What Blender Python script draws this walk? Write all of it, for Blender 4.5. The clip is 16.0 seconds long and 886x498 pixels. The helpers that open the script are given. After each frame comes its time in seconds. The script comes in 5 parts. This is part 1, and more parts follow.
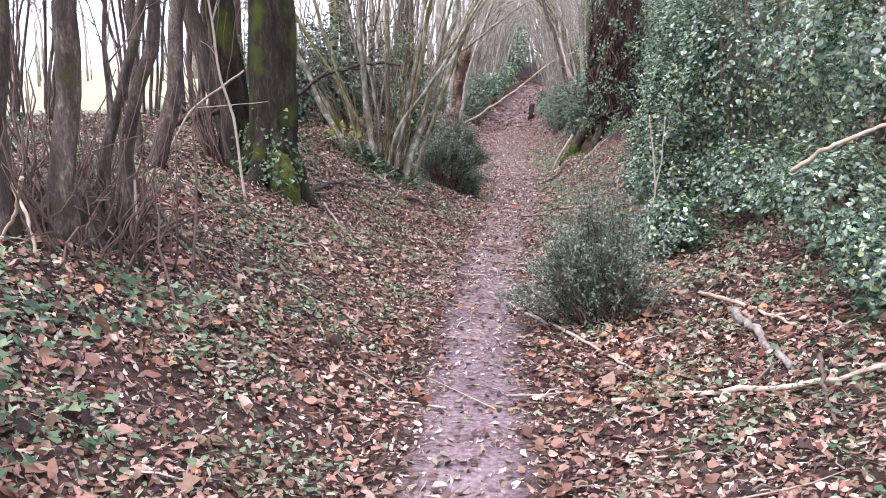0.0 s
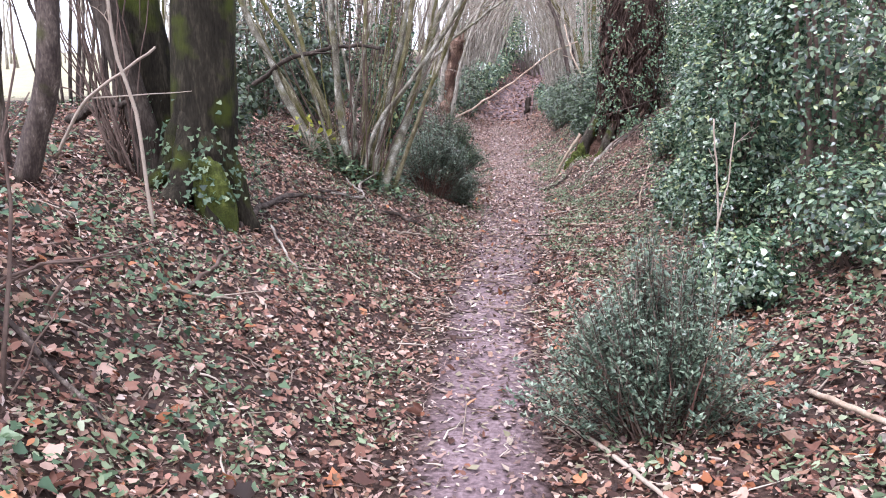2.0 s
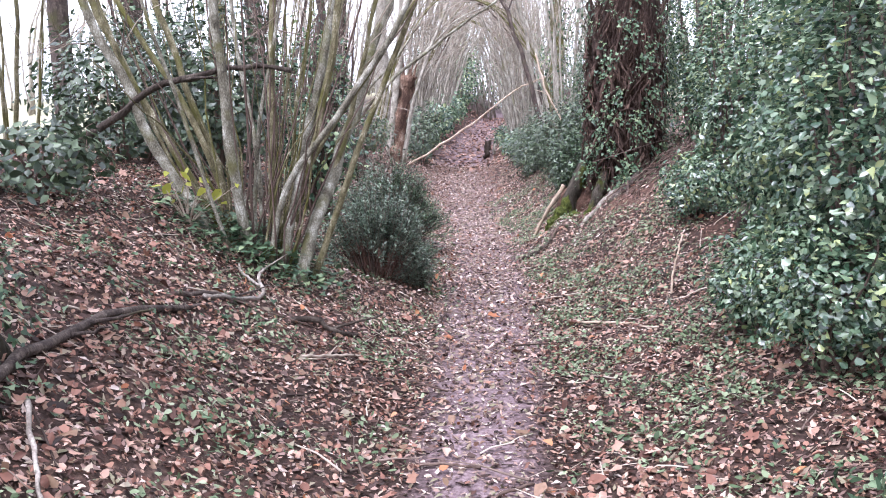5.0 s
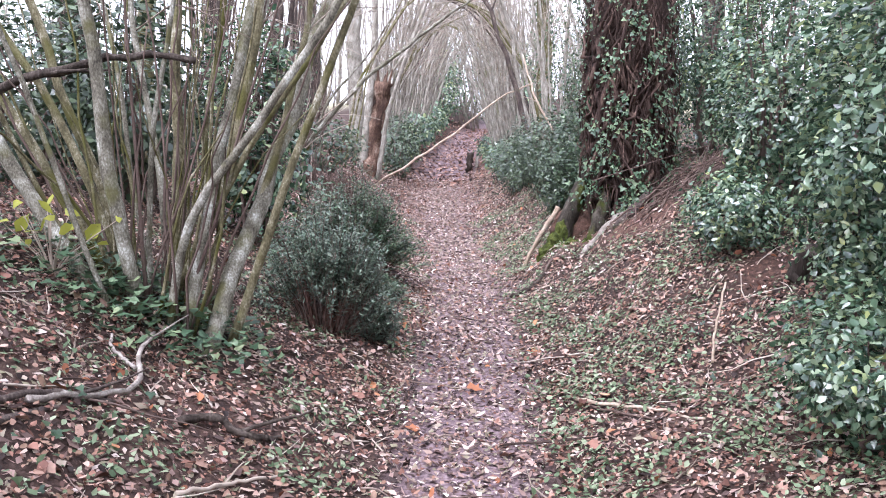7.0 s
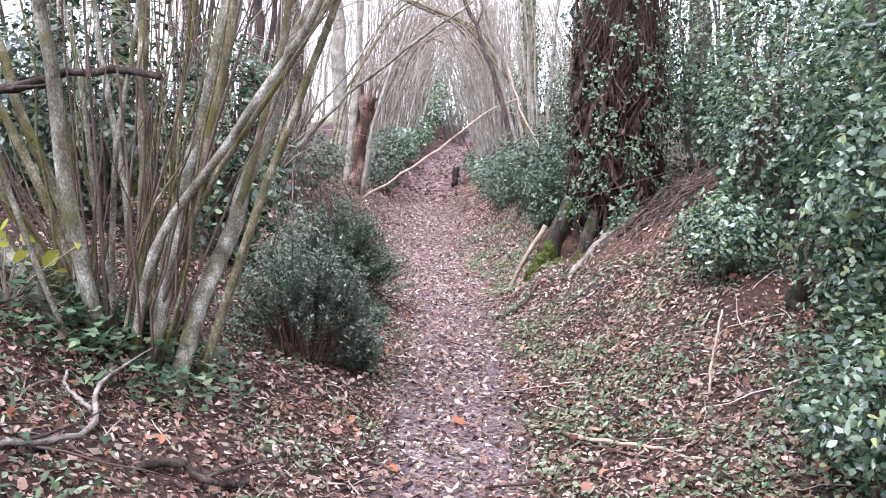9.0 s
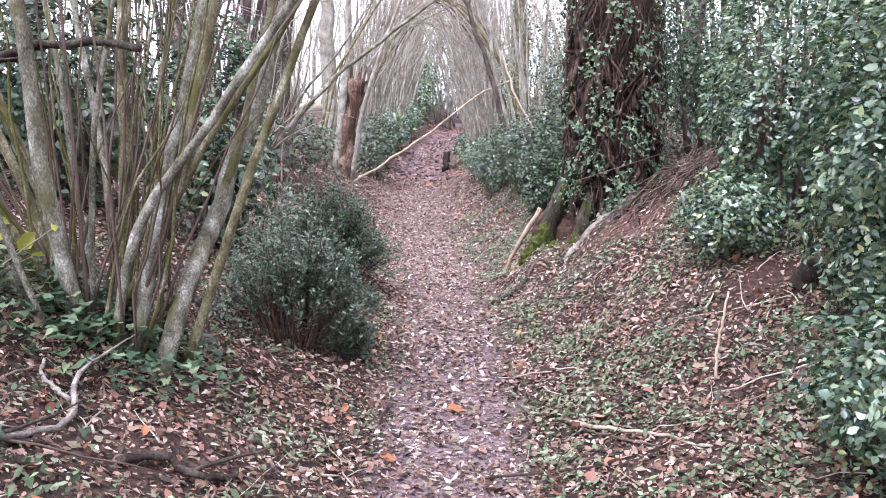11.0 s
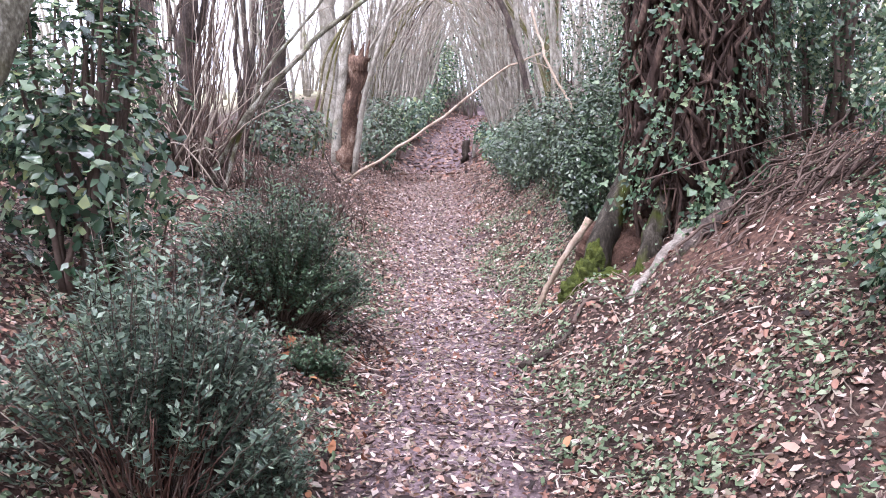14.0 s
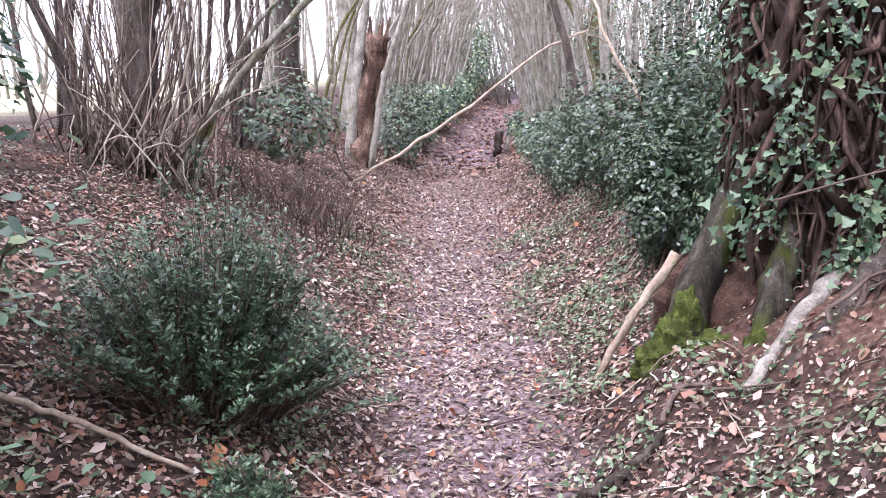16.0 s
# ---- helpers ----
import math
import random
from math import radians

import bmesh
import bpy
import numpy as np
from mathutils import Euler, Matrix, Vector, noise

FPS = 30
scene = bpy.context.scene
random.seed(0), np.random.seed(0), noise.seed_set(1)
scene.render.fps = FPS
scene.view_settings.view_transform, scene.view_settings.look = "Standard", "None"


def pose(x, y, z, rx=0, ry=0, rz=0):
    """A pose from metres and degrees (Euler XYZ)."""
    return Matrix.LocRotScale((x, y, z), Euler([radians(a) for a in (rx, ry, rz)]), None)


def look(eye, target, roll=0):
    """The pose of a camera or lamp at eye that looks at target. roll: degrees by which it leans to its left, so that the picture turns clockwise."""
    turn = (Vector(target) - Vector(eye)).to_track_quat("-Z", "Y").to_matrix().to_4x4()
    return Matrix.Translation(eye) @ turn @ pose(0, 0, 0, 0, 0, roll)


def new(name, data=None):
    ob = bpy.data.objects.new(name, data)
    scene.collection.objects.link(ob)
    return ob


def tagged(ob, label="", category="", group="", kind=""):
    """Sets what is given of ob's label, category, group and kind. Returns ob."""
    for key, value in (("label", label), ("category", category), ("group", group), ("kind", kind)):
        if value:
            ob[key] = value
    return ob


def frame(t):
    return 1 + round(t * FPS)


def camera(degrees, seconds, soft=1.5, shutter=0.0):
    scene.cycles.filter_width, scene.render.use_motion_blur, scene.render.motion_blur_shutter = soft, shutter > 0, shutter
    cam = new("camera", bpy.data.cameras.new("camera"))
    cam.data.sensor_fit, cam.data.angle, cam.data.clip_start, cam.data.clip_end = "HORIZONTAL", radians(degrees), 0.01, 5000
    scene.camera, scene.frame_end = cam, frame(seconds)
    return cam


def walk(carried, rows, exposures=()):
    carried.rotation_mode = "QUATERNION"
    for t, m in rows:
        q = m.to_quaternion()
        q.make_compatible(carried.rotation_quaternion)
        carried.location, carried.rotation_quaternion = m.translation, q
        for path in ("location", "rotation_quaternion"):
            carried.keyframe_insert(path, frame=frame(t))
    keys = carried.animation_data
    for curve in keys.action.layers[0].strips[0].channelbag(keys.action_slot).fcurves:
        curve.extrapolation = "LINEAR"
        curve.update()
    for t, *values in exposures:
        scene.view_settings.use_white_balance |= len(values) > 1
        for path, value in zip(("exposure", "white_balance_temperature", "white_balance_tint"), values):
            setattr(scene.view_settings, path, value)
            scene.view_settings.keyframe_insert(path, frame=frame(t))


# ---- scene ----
cam = camera(58.4, 16.0, soft=1.0)
PATH = [
    (0, (1.21, -0.982, 1.452), (0.842, 0.948, 1.083), -0.6),
    (0.5, (1.175, -0.571, 1.469), (0.799, 1.361, 1.116), -0.2),
    (1, (1.107, -0.103, 1.465), (0.733, 1.831, 1.116), -0.2),
    (1.5, (0.995, 0.323, 1.463), (0.639, 2.256, 1.096), 0.0),
    (2, (0.908, 0.77, 1.466), (0.567, 2.702, 1.075), 0.4),
    (2.5, (0.824, 1.181, 1.477), (0.499, 3.108, 1.056), 0.6),
    (3, (0.727, 1.663, 1.455), (0.426, 3.591, 1.018), 0.2),
    (3.5, (0.664, 2.008, 1.452), (0.4, 3.957, 1.093), 0.4),
    (4, (0.601, 2.475, 1.449), (0.354, 4.434, 1.13), 0.6),
    (4.2, (0.571, 2.683, 1.425), (0.321, 4.644, 1.118), 0.1),
    (6.3, (0.465, 4.599, 1.452), (0.256, 6.57, 1.187), 0.1),
    (6.5, (0.45, 4.743, 1.442), (0.248, 6.716, 1.183), 0.1),
    (7, (0.435, 5.026, 1.456), (0.242, 7.0, 1.2), -0.1),
    (7.5, (0.426, 5.189, 1.472), (0.24, 7.166, 1.232), 0.1),
    (8, (0.429, 5.26, 1.482), (0.249, 7.24, 1.259), 0.1),
    (8.5, (0.424, 5.269, 1.494), (0.256, 7.25, 1.272), 0.2),
    (9, (0.432, 5.27, 1.497), (0.273, 7.251, 1.273), -0.0),
    (9.5, (0.437, 5.269, 1.497), (0.284, 7.25, 1.268), -0.1),
    (10, (0.431, 5.273, 1.496), (0.291, 7.254, 1.255), -0.2),
    (10.2, (0.417, 5.274, 1.487), (0.287, 7.255, 1.242), -0.2),
    (12.3, (0.377, 6.295, 1.436), (0.216, 8.27, 1.168), -0.8),
    (12.5, (0.386, 6.484, 1.461), (0.219, 8.459, 1.197), -1.0),
    (13, (0.364, 6.916, 1.425), (0.188, 8.894, 1.185), -0.4),
    (13.5, (0.37, 7.367, 1.425), (0.181, 9.34, 1.161), -0.6),
    (14, (0.353, 7.842, 1.411), (0.159, 9.813, 1.128), -0.6),
    (14.5, (0.362, 8.253, 1.435), (0.145, 10.218, 1.133), -0.7),
    (15, (0.292, 8.682, 1.436), (0.073, 10.646, 1.13), -0.1),
    (15.5, (0.249, 9.108, 1.442), (0.013, 11.071, 1.137), -0.3),
    (16, (0.241, 9.578, 1.439), (-0.032, 11.535, 1.13), -0.3),
]
walk(cam, [(t, look(e, g, r)) for t, e, g, r in PATH], [(0.0, 1.58, 5850, 21), (4.0, 1.8, 5750, 20), (7.0, 1.9, 5700, 20), (16.0, 1.85, 5750, 23)])

# ---- light: overcast winter sky ----
world = bpy.data.worlds.new("overcast_sky")
scene.world = world
world.use_nodes = True
wn = world.node_tree.nodes
sky = wn.new("ShaderNodeTexSky")
sky.sky_type, sky.sun_disc = "NISHITA", False
sky.sun_elevation, sky.sun_rotation = radians(60), radians(210)
sky.air_density, sky.dust_density, sky.ozone_density = 1.0, 4.0, 1.0
grey = wn.new("ShaderNodeHueSaturation")
grey.inputs["Saturation"].default_value = 0.05
world.node_tree.links.new(sky.outputs[0], grey.inputs["Color"])
cloud = wn.new("ShaderNodeMix")
cloud.data_type = "RGBA"
cloud.inputs["Factor"].default_value = 0.5
cloud.inputs[7].default_value = (7.0, 7.2, 7.5, 1)
world.node_tree.links.new(grey.outputs[0], cloud.inputs[6])
world.node_tree.links.new(cloud.outputs[2], wn["Background"].inputs["Color"])
wn["Background"].inputs["Strength"].default_value = 0.15
sun = new("sun", bpy.data.lights.new("sun", "SUN"))
sun.data.energy, sun.data.angle, sun.data.color = 1.2, radians(40), (1.0, 0.97, 0.93)
sun.matrix_world = look((-5, -8, 16), (0, 0, 0))

rng = np.random.default_rng(7)


# ---- materials ----
def ramp(nt, stops):
    node = nt.nodes.new("ShaderNodeValToRGB")
    els = node.color_ramp.elements
    while len(els) < len(stops):
        els.new(0.5)
    for el, (p, c) in zip(els, stops):
        el.position, el.color = p, (*c, 1)
    return node


def material(name, stops, scale=8.0, rough=0.8, bump=0.3, stretch=(1, 1, 1), island=0.0, fine=60.0, moss=None, spec=0.3, through_light=0.0):
    """Colour from two sizes of noise over object space, with bump; island: share of the colour that varies leaf by leaf."""
    m = bpy.data.materials.new(name)
    m.use_nodes = True
    nt = m.node_tree
    link = nt.links.new
    bsdf = nt.nodes["Principled BSDF"]
    geo = nt.nodes.new("ShaderNodeNewGeometry")
    mapping = nt.nodes.new("ShaderNodeMapping")
    mapping.inputs["Scale"].default_value = stretch
    link(geo.outputs["Position"], mapping.inputs["Vector"])
    big = nt.nodes.new("ShaderNodeTexNoise")
    big.inputs["Scale"].default_value, big.inputs["Detail"].default_value = scale, 6
    small = nt.nodes.new("ShaderNodeTexNoise")
    small.inputs["Scale"].default_value, small.inputs["Detail"].default_value = fine, 3
    for n in (big, small):
        link(mapping.outputs[0], n.inputs["Vector"])
    mix = nt.nodes.new("ShaderNodeMix")
    mix.inputs["Factor"].default_value = 0.4
    link(big.outputs["Fac"], mix.inputs[2])
    link(small.outputs["Fac"], mix.inputs[3])
    value = mix.outputs[0]
    if island:
        other = nt.nodes.new("ShaderNodeMix")
        other.inputs["Factor"].default_value = island
        link(value, other.inputs[2])
        link(geo.outputs["Random Per Island"], other.inputs[3])
        value = other.outputs[0]
    r = ramp(nt, stops)
    link(value, r.inputs[0])
    colour = r.outputs[0]
    if moss:
        patch = nt.nodes.new("ShaderNodeTexNoise")
        patch.inputs["Scale"].default_value, patch.inputs["Detail"].default_value = moss[2], 5
        link(geo.outputs["Position"], patch.inputs["Vector"])
        edge = ramp(nt, [(moss[1], (0, 0, 0)), (min(moss[1] + 0.14, 1), (1, 1, 1))])
        link(patch.outputs["Fac"], edge.inputs[0])
        over = nt.nodes.new("ShaderNodeMix")
        over.data_type = "RGBA"
        link(edge.outputs[0], over.inputs["Factor"])
        link(colour, over.inputs[6])
        over.inputs[7].default_value = (*moss[0], 1)
        colour = over.outputs[2]
    link(colour, bsdf.inputs["Base Color"])
    bsdf.inputs["Roughness"].default_value = rough
    bsdf.inputs["Specular IOR Level"].default_value = spec
    if bump:
        bp = nt.nodes.new("ShaderNodeBump")
        bp.inputs["Strength"].default_value, bp.inputs["Distance"].default_value = bump, 0.02
        link(mix.outputs[0], bp.inputs["Height"])
        link(bp.outputs[0], bsdf.inputs["Normal"])
    if through_light:
        tr = nt.nodes.new("ShaderNodeBsdfTranslucent")
        link(colour, tr.inputs["Color"])
        both = nt.nodes.new("ShaderNodeMixShader")
        both.inputs[0].default_value = through_light
        link(bsdf.outputs[0], both.inputs[1])
        link(tr.outputs[0], both.inputs[2])
        link(both.outputs[0], nt.nodes["Material Output"].inputs["Surface"])
    return m


BARK_HAZEL = material("hazel_bark", [(0.3, (0.03, 0.025, 0.012)), (0.46, (0.105, 0.09, 0.045)), (0.57, (0.2, 0.175, 0.105)), (0.69, (0.5, 0.47, 0.38))], 14, 0.8, 0.8, (1, 1, 0.6), moss=((0.085, 0.08, 0.018), 0.48, 4.0), fine=110)
BARK_GREY = material("grey_lichen_bark", [(0.34, (0.04, 0.034, 0.024)), (0.48, (0.15, 0.135, 0.1)), (0.58, (0.29, 0.275, 0.225)), (0.68, (0.58, 0.57, 0.51))], 12, 0.85, 0.7, (1, 1, 0.6), moss=((0.1, 0.095, 0.03), 0.55, 4.0), fine=120)
# pale bark, whose lightness also paints in the haze up the lane
BARK_PALE_HAZE = material("pale_hazed_bark", [(0.3, (0.09, 0.077, 0.06)), (0.5, (0.25, 0.225, 0.185)), (0.7, (0.47, 0.44, 0.385))], 11, 0.85, 0.7, (1, 1, 0.5), moss=((0.13, 0.125, 0.055), 0.6, 2.0))
BARK_DARK = material("dark_ridged_bark", [(0.3, (0.014, 0.01, 0.008)), (0.5, (0.045, 0.034, 0.027)), (0.72, (0.13, 0.105, 0.088))], 14, 0.9, 1.0, (1, 1, 0.22), fine=90, spec=0.2)
BARK_OAK = material("mossy_bark", [(0.3, (0.006, 0.005, 0.004)), (0.52, (0.024, 0.02, 0.014)), (0.74, (0.07, 0.06, 0.042))], 16, 0.95, 1.0, (1, 1, 0.25), fine=80, moss=((0.045, 0.055, 0.01), 0.5, 3.5), spec=0.15)
BARK_STOOL = material("brown_bark", [(0.3, (0.016, 0.011, 0.01)), (0.48, (0.055, 0.04, 0.034)), (0.6, (0.11, 0.085, 0.07)), (0.72, (0.27, 0.23, 0.195))], 16, 0.9, 1.0, (1, 1, 0.35), moss=((0.05, 0.048, 0.018), 0.58, 5.0), fine=100)
BARK_IVY = material("ivy_stem_mat", [(0.3, (0.012, 0.008, 0.007)), (0.52, (0.055, 0.034, 0.027)), (0.74, (0.22, 0.145, 0.11))], 12, 0.9, 1.0, (1, 1, 0.25), spec=0.2)
MOSS = material("moss", [(0.3, (0.012, 0.016, 0.003)), (0.5, (0.048, 0.06, 0.009)), (0.7, (0.125, 0.14, 0.028))], 16, 0.95, 1.0, fine=170)
TWIG = material("twig_bark", [(0.2, (0.13, 0.095, 0.075)), (0.5, (0.3, 0.24, 0.19)), (0.8, (0.52, 0.45, 0.38))], 5, 0.85, 0.2, island=0.6)
TWIG_DARK = material("dark_twig_bark", [(0.2, (0.025, 0.016, 0.013)), (0.5, (0.085, 0.055, 0.044)), (0.8, (0.24, 0.18, 0.15))], 5, 0.85, 0.2, island=0.6)
DEADWOOD = material("peeled_deadwood", [(0.3, (0.17, 0.12, 0.08)), (0.5, (0.36, 0.275, 0.205)), (0.72, (0.56, 0.47, 0.38))], 9, 0.75, 0.4, (1, 1, 1))
BLEACHED = material("bleached_wood", [(0.3, (0.075, 0.06, 0.05)), (0.48, (0.2, 0.17, 0.145)), (0.6, (0.33, 0.29, 0.255)), (0.74, (0.56, 0.51, 0.46))], 12, 0.85, 0.8, fine=90)
ROTTEN = material("rotten_red_wood", [(0.3, (0.02, 0.011, 0.008)), (0.47, (0.085, 0.048, 0.034)), (0.58, (0.22, 0.14, 0.1)), (0.7, (0.46, 0.37, 0.3))], 6, 0.9, 1.0, (1, 1, 0.4))
RED_EARTH = material("red_earth", [(0.3, (0.015, 0.008, 0.006)), (0.5, (0.065, 0.035, 0.024)), (0.7, (0.15, 0.085, 0.06))], 9, 0.95, 1.0, fine=90)
HOLLY = material("holly_leaf", [(0.12, (0.011, 0.028, 0.017)), (0.36, (0.048, 0.096, 0.054)), (0.58, (0.13, 0.2, 0.115)), (0.8, (0.27, 0.345, 0.21)), (0.95, (0.45, 0.47, 0.13))], 1.6, 0.27, 0.0, island=0.75, spec=1.0, through_light=0.28)
HOLLY_DARK = material("dark_holly_leaf", [(0.12, (0.01, 0.02, 0.011)), (0.45, (0.035, 0.06, 0.03)), (0.8, (0.12, 0.165, 0.085)), (0.96, (0.3, 0.34, 0.2))], 1.6, 0.36, 0.0, island=0.6, spec=0.7, through_light=0.15)
BROOM = material("bush_leaf", [(0.12, (0.022, 0.042, 0.026)), (0.45, (0.085, 0.13, 0.085)), (0.75, (0.21, 0.27, 0.19)), (0.95, (0.4, 0.46, 0.34))], 3, 0.36, 0.0, island=0.7, spec=0.6, through_light=0.18)
BROOM_DARK = material("dark_bush_leaf", [(0.12, (0.012, 0.027, 0.014)), (0.5, (0.05, 0.095, 0.048)), (0.9, (0.16, 0.23, 0.12))], 3, 0.36, 0.0, island=0.7, spec=0.6, through_light=0.18)
IVY = material("ivy_leaf", [(0.12, (0.012, 0.028, 0.014)), (0.42, (0.045, 0.088, 0.042)), (0.76, (0.12, 0.175, 0.092)), (0.96, (0.3, 0.33, 0.17))], 1.4, 0.45, 0.0, island=0.7, spec=0.45, through_light=0.15)
YELLOW_LEAF = material("yellowing_leaf", [(0.2, (0.16, 0.2, 0.03)), (0.8, (0.4, 0.38, 0.06))], 3, 0.5, 0.0, island=0.6, through_light=0.3)
LITTER = material("fallen_leaf", [(0.14, (0.016, 0.008, 0.006)), (0.28, (0.065, 0.028, 0.02)), (0.42, (0.17, 0.078, 0.055)), (0.56, (0.3, 0.155, 0.113)), (0.66, (0.16, 0.1, 0.062)), (0.8, (0.39, 0.24, 0.185)), (0.93, (0.52, 0.38, 0.315)), (1.0, (0.7, 0.59, 0.52))], 3.0, 0.65, 0.0, island=0.8, spec=0.3, through_light=0.08)
LITTER_PALE = material("pale_dry_leaf", [(0.15, (0.2, 0.125, 0.1)), (0.45, (0.42, 0.3, 0.255)), (0.75, (0.6, 0.48, 0.43)), (0.95, (0.74, 0.66, 0.62))], 1.5, 0.65, 0.0, island=0.8, through_light=0.1)
LITTER_ORANGE = material("orange_leaf", [(0.15, (0.09, 0.03, 0.015)), (0.5, (0.27, 0.1, 0.045)), (0.8, (0.44, 0.2, 0.1)), (0.95, (0.56, 0.36, 0.24))], 2, 0.6, 0.0, island=0.75, through_light=0.1)
LITTER_BITS = material("leaf_scraps", [(0.12, (0.035, 0.021, 0.018)), (0.34, (0.13, 0.08, 0.068)), (0.56, (0.31, 0.205, 0.175)), (0.7, (0.2, 0.185, 0.115)), (0.86, (0.45, 0.35, 0.3)), (0.97, (0.62, 0.54, 0.5))], 1.5, 0.7, 0.0, island=0.85, through_light=0.08)


def ground_material():
    m = bpy.data.materials.new("woodland_soil")
    m.use_nodes = True
    nt = m.node_tree
    link = nt.links.new
    bsdf = nt.nodes["Principled BSDF"]
    geo = nt.nodes.new("ShaderNodeNewGeometry")
    noises = []
    for sc, det in ((2.2, 6), (38, 5), (170, 3)):
        n = nt.nodes.new("ShaderNodeTexNoise")
        n.inputs["Scale"].default_value, n.inputs["Detail"].default_value = sc, det
        link(geo.outputs["Position"], n.inputs["Vector"])
        noises.append(n)
    mix = nt.nodes.new("ShaderNodeMix")
    mix.inputs["Factor"].default_value = 0.6
    link(noises[0].outputs["Fac"], mix.inputs[2])
    link(noises[1].outputs["Fac"], mix.inputs[3])
    humus = ramp(nt, [(0.3, (0.015, 0.008, 0.006)), (0.5, (0.045, 0.026, 0.02)), (0.66, (0.115, 0.07, 0.054))])
    bare = ramp(nt, [(0.32, (0.018, 0.009, 0.007)), (0.5, (0.075, 0.039, 0.028)), (0.66, (0.16, 0.092, 0.067))])
    trod = ramp(nt, [(0.34, (0.075, 0.05, 0.056)), (0.5, (0.175, 0.122, 0.13)), (0.66, (0.3, 0.225, 0.235))])
    field = ramp(nt, [(0.3, (0.2, 0.19, 0.11)), (0.7, (0.38, 0.35, 0.24))])
    for r in (humus, bare, trod, field):
        link(mix.outputs[0], r.inputs[0])
    colour = humus.outputs[0]
    for attr, r in (("bare_earth", bare), ("trodden", trod), ("meadow", field)):
        at = nt.nodes.new("ShaderNodeAttribute")
        at.attribute_name = attr
        jag = nt.nodes.new("ShaderNodeMath")
        jag.operation = "MULTIPLY_ADD"
        link(noises[1].outputs["Fac"], jag.inputs[0])
        jag.inputs[1].default_value = 0.7
        jag.inputs[2].default_value = -0.35
        add = nt.nodes.new("ShaderNodeMath")
        add.operation, add.use_clamp = "ADD", True
        link(at.outputs["Fac"], add.inputs[0])
        link(jag.outputs[0], add.inputs[1])
        over = nt.nodes.new("ShaderNodeMix")
        over.data_type = "RGBA"
        link(add.outputs[0], over.inputs["Factor"])
        link(colour, over.inputs[6])
        link(r.outputs[0], over.inputs[7])
        colour = over.outputs[2]
    link(colour, bsdf.inputs["Base Color"])
    bsdf.inputs["Roughness"].default_value = 0.85
    bsdf.inputs["Specular IOR Level"].default_value = 0.25
    bp = nt.nodes.new("ShaderNodeBump")
    bp.inputs["Strength"].default_value, bp.inputs["Distance"].default_value = 0.7, 0.02
    hmix = nt.nodes.new("ShaderNodeMix")
    link(noises[1].outputs["Fac"], hmix.inputs[2])
    link(noises[2].outputs["Fac"], hmix.inputs[3])
    link(hmix.outputs[0], bp.inputs["Height"])
    link(bp.outputs[0], bsdf.inputs["Normal"])
    return m


# ---- the lie of the land ----
def centre(y):
    """The line of the trodden path."""
    return np.interp(y, [-40, 0, 1.8, 4.2, 6.2, 9.6, 12.6, 15.4, 19, 23, 28, 36, 45, 60], [2.4, 0.86, 0.76, 0.49, 0.29, 0.15, -0.05, -0.42, -0.9, -1.35, -1.75, -2.0, -1.9, -1.2])


def wobble(x, y, s):
    return (np.sin(x * 1.7 / s + 1.3 * np.sin(y * 1.1 / s)) * np.sin(y * 1.9 / s + 0.7 * np.sin(x * 1.3 / s + 2.0)))


def height(x, y):
    """Ground height: a lane between banks that climbs beyond 12 m."""
    x, y = np.asarray(x, float), np.asarray(y, float)
    base = np.interp(y, [-50, 12, 16, 21, 28, 36, 45, 60, 120], [0, 0, 0.1, 0.33, 0.62, 1.25, 2.05, 3.2, 3.6])
    d = x - centre(y)
    left = np.interp(-d, [0, 0.45, 0.7, 1.1, 1.45, 2.0, 2.8, 4.0, 7.0, 60], [0, 0.0, 0.08, 0.25, 0.42, 0.74, 1.05, 1.25, 1.3, 0.9])
    near = np.interp(d, [0, 0.5, 0.8, 1.4, 2.0, 3.0, 5.0, 60], [0, 0.0, 0.06, 0.18, 0.38, 0.8, 1.3, 1.4])
    far = np.interp(d, [0, 0.45, 0.8, 1.1, 1.4, 1.9, 2.6, 5.0, 60], [0, 0.01, 0.17, 0.36, 0.62, 0.95, 1.25, 1.6, 1.6])
    k = np.clip((y - 8.5) / 4.0, 0, 1)
    side = np.where(d < 0, left, near * (1 - k) + far * k)
    rough = np.clip(np.abs(d) - 0.3, 0.06, 1.0) * np.clip(1 - np.abs(d) / 30, 0, 1)
    side = side + 0.17 * np.exp(-((x - 0.78) / 0.22) ** 2 - ((y - 12.95) / 0.35) ** 2)
    return base + side + rough * (0.035 * wobble(x, y, 0.45) + 0.018 * wobble(y + 3, x, 0.17))


def bare_bank(x, y):
    """Where the bank is worn down to red earth and roots."""
    out = 0.0
    for cx, cy, rx, ry in ((1.65, 12.65, 0.65, 0.6), (2.0, 10.35, 0.22, 0.3), (1.1, 13.2, 0.35, 0.3), (2.1, 11.6, 0.25, 0.25), (-2.0, 15.2, 0.7, 0.5)):
        out = out + np.exp(-((x - cx) / rx) ** 2 - ((y - cy) / ry) ** 2)
    return out


def gz(x, y):
    return float(height(x, y))


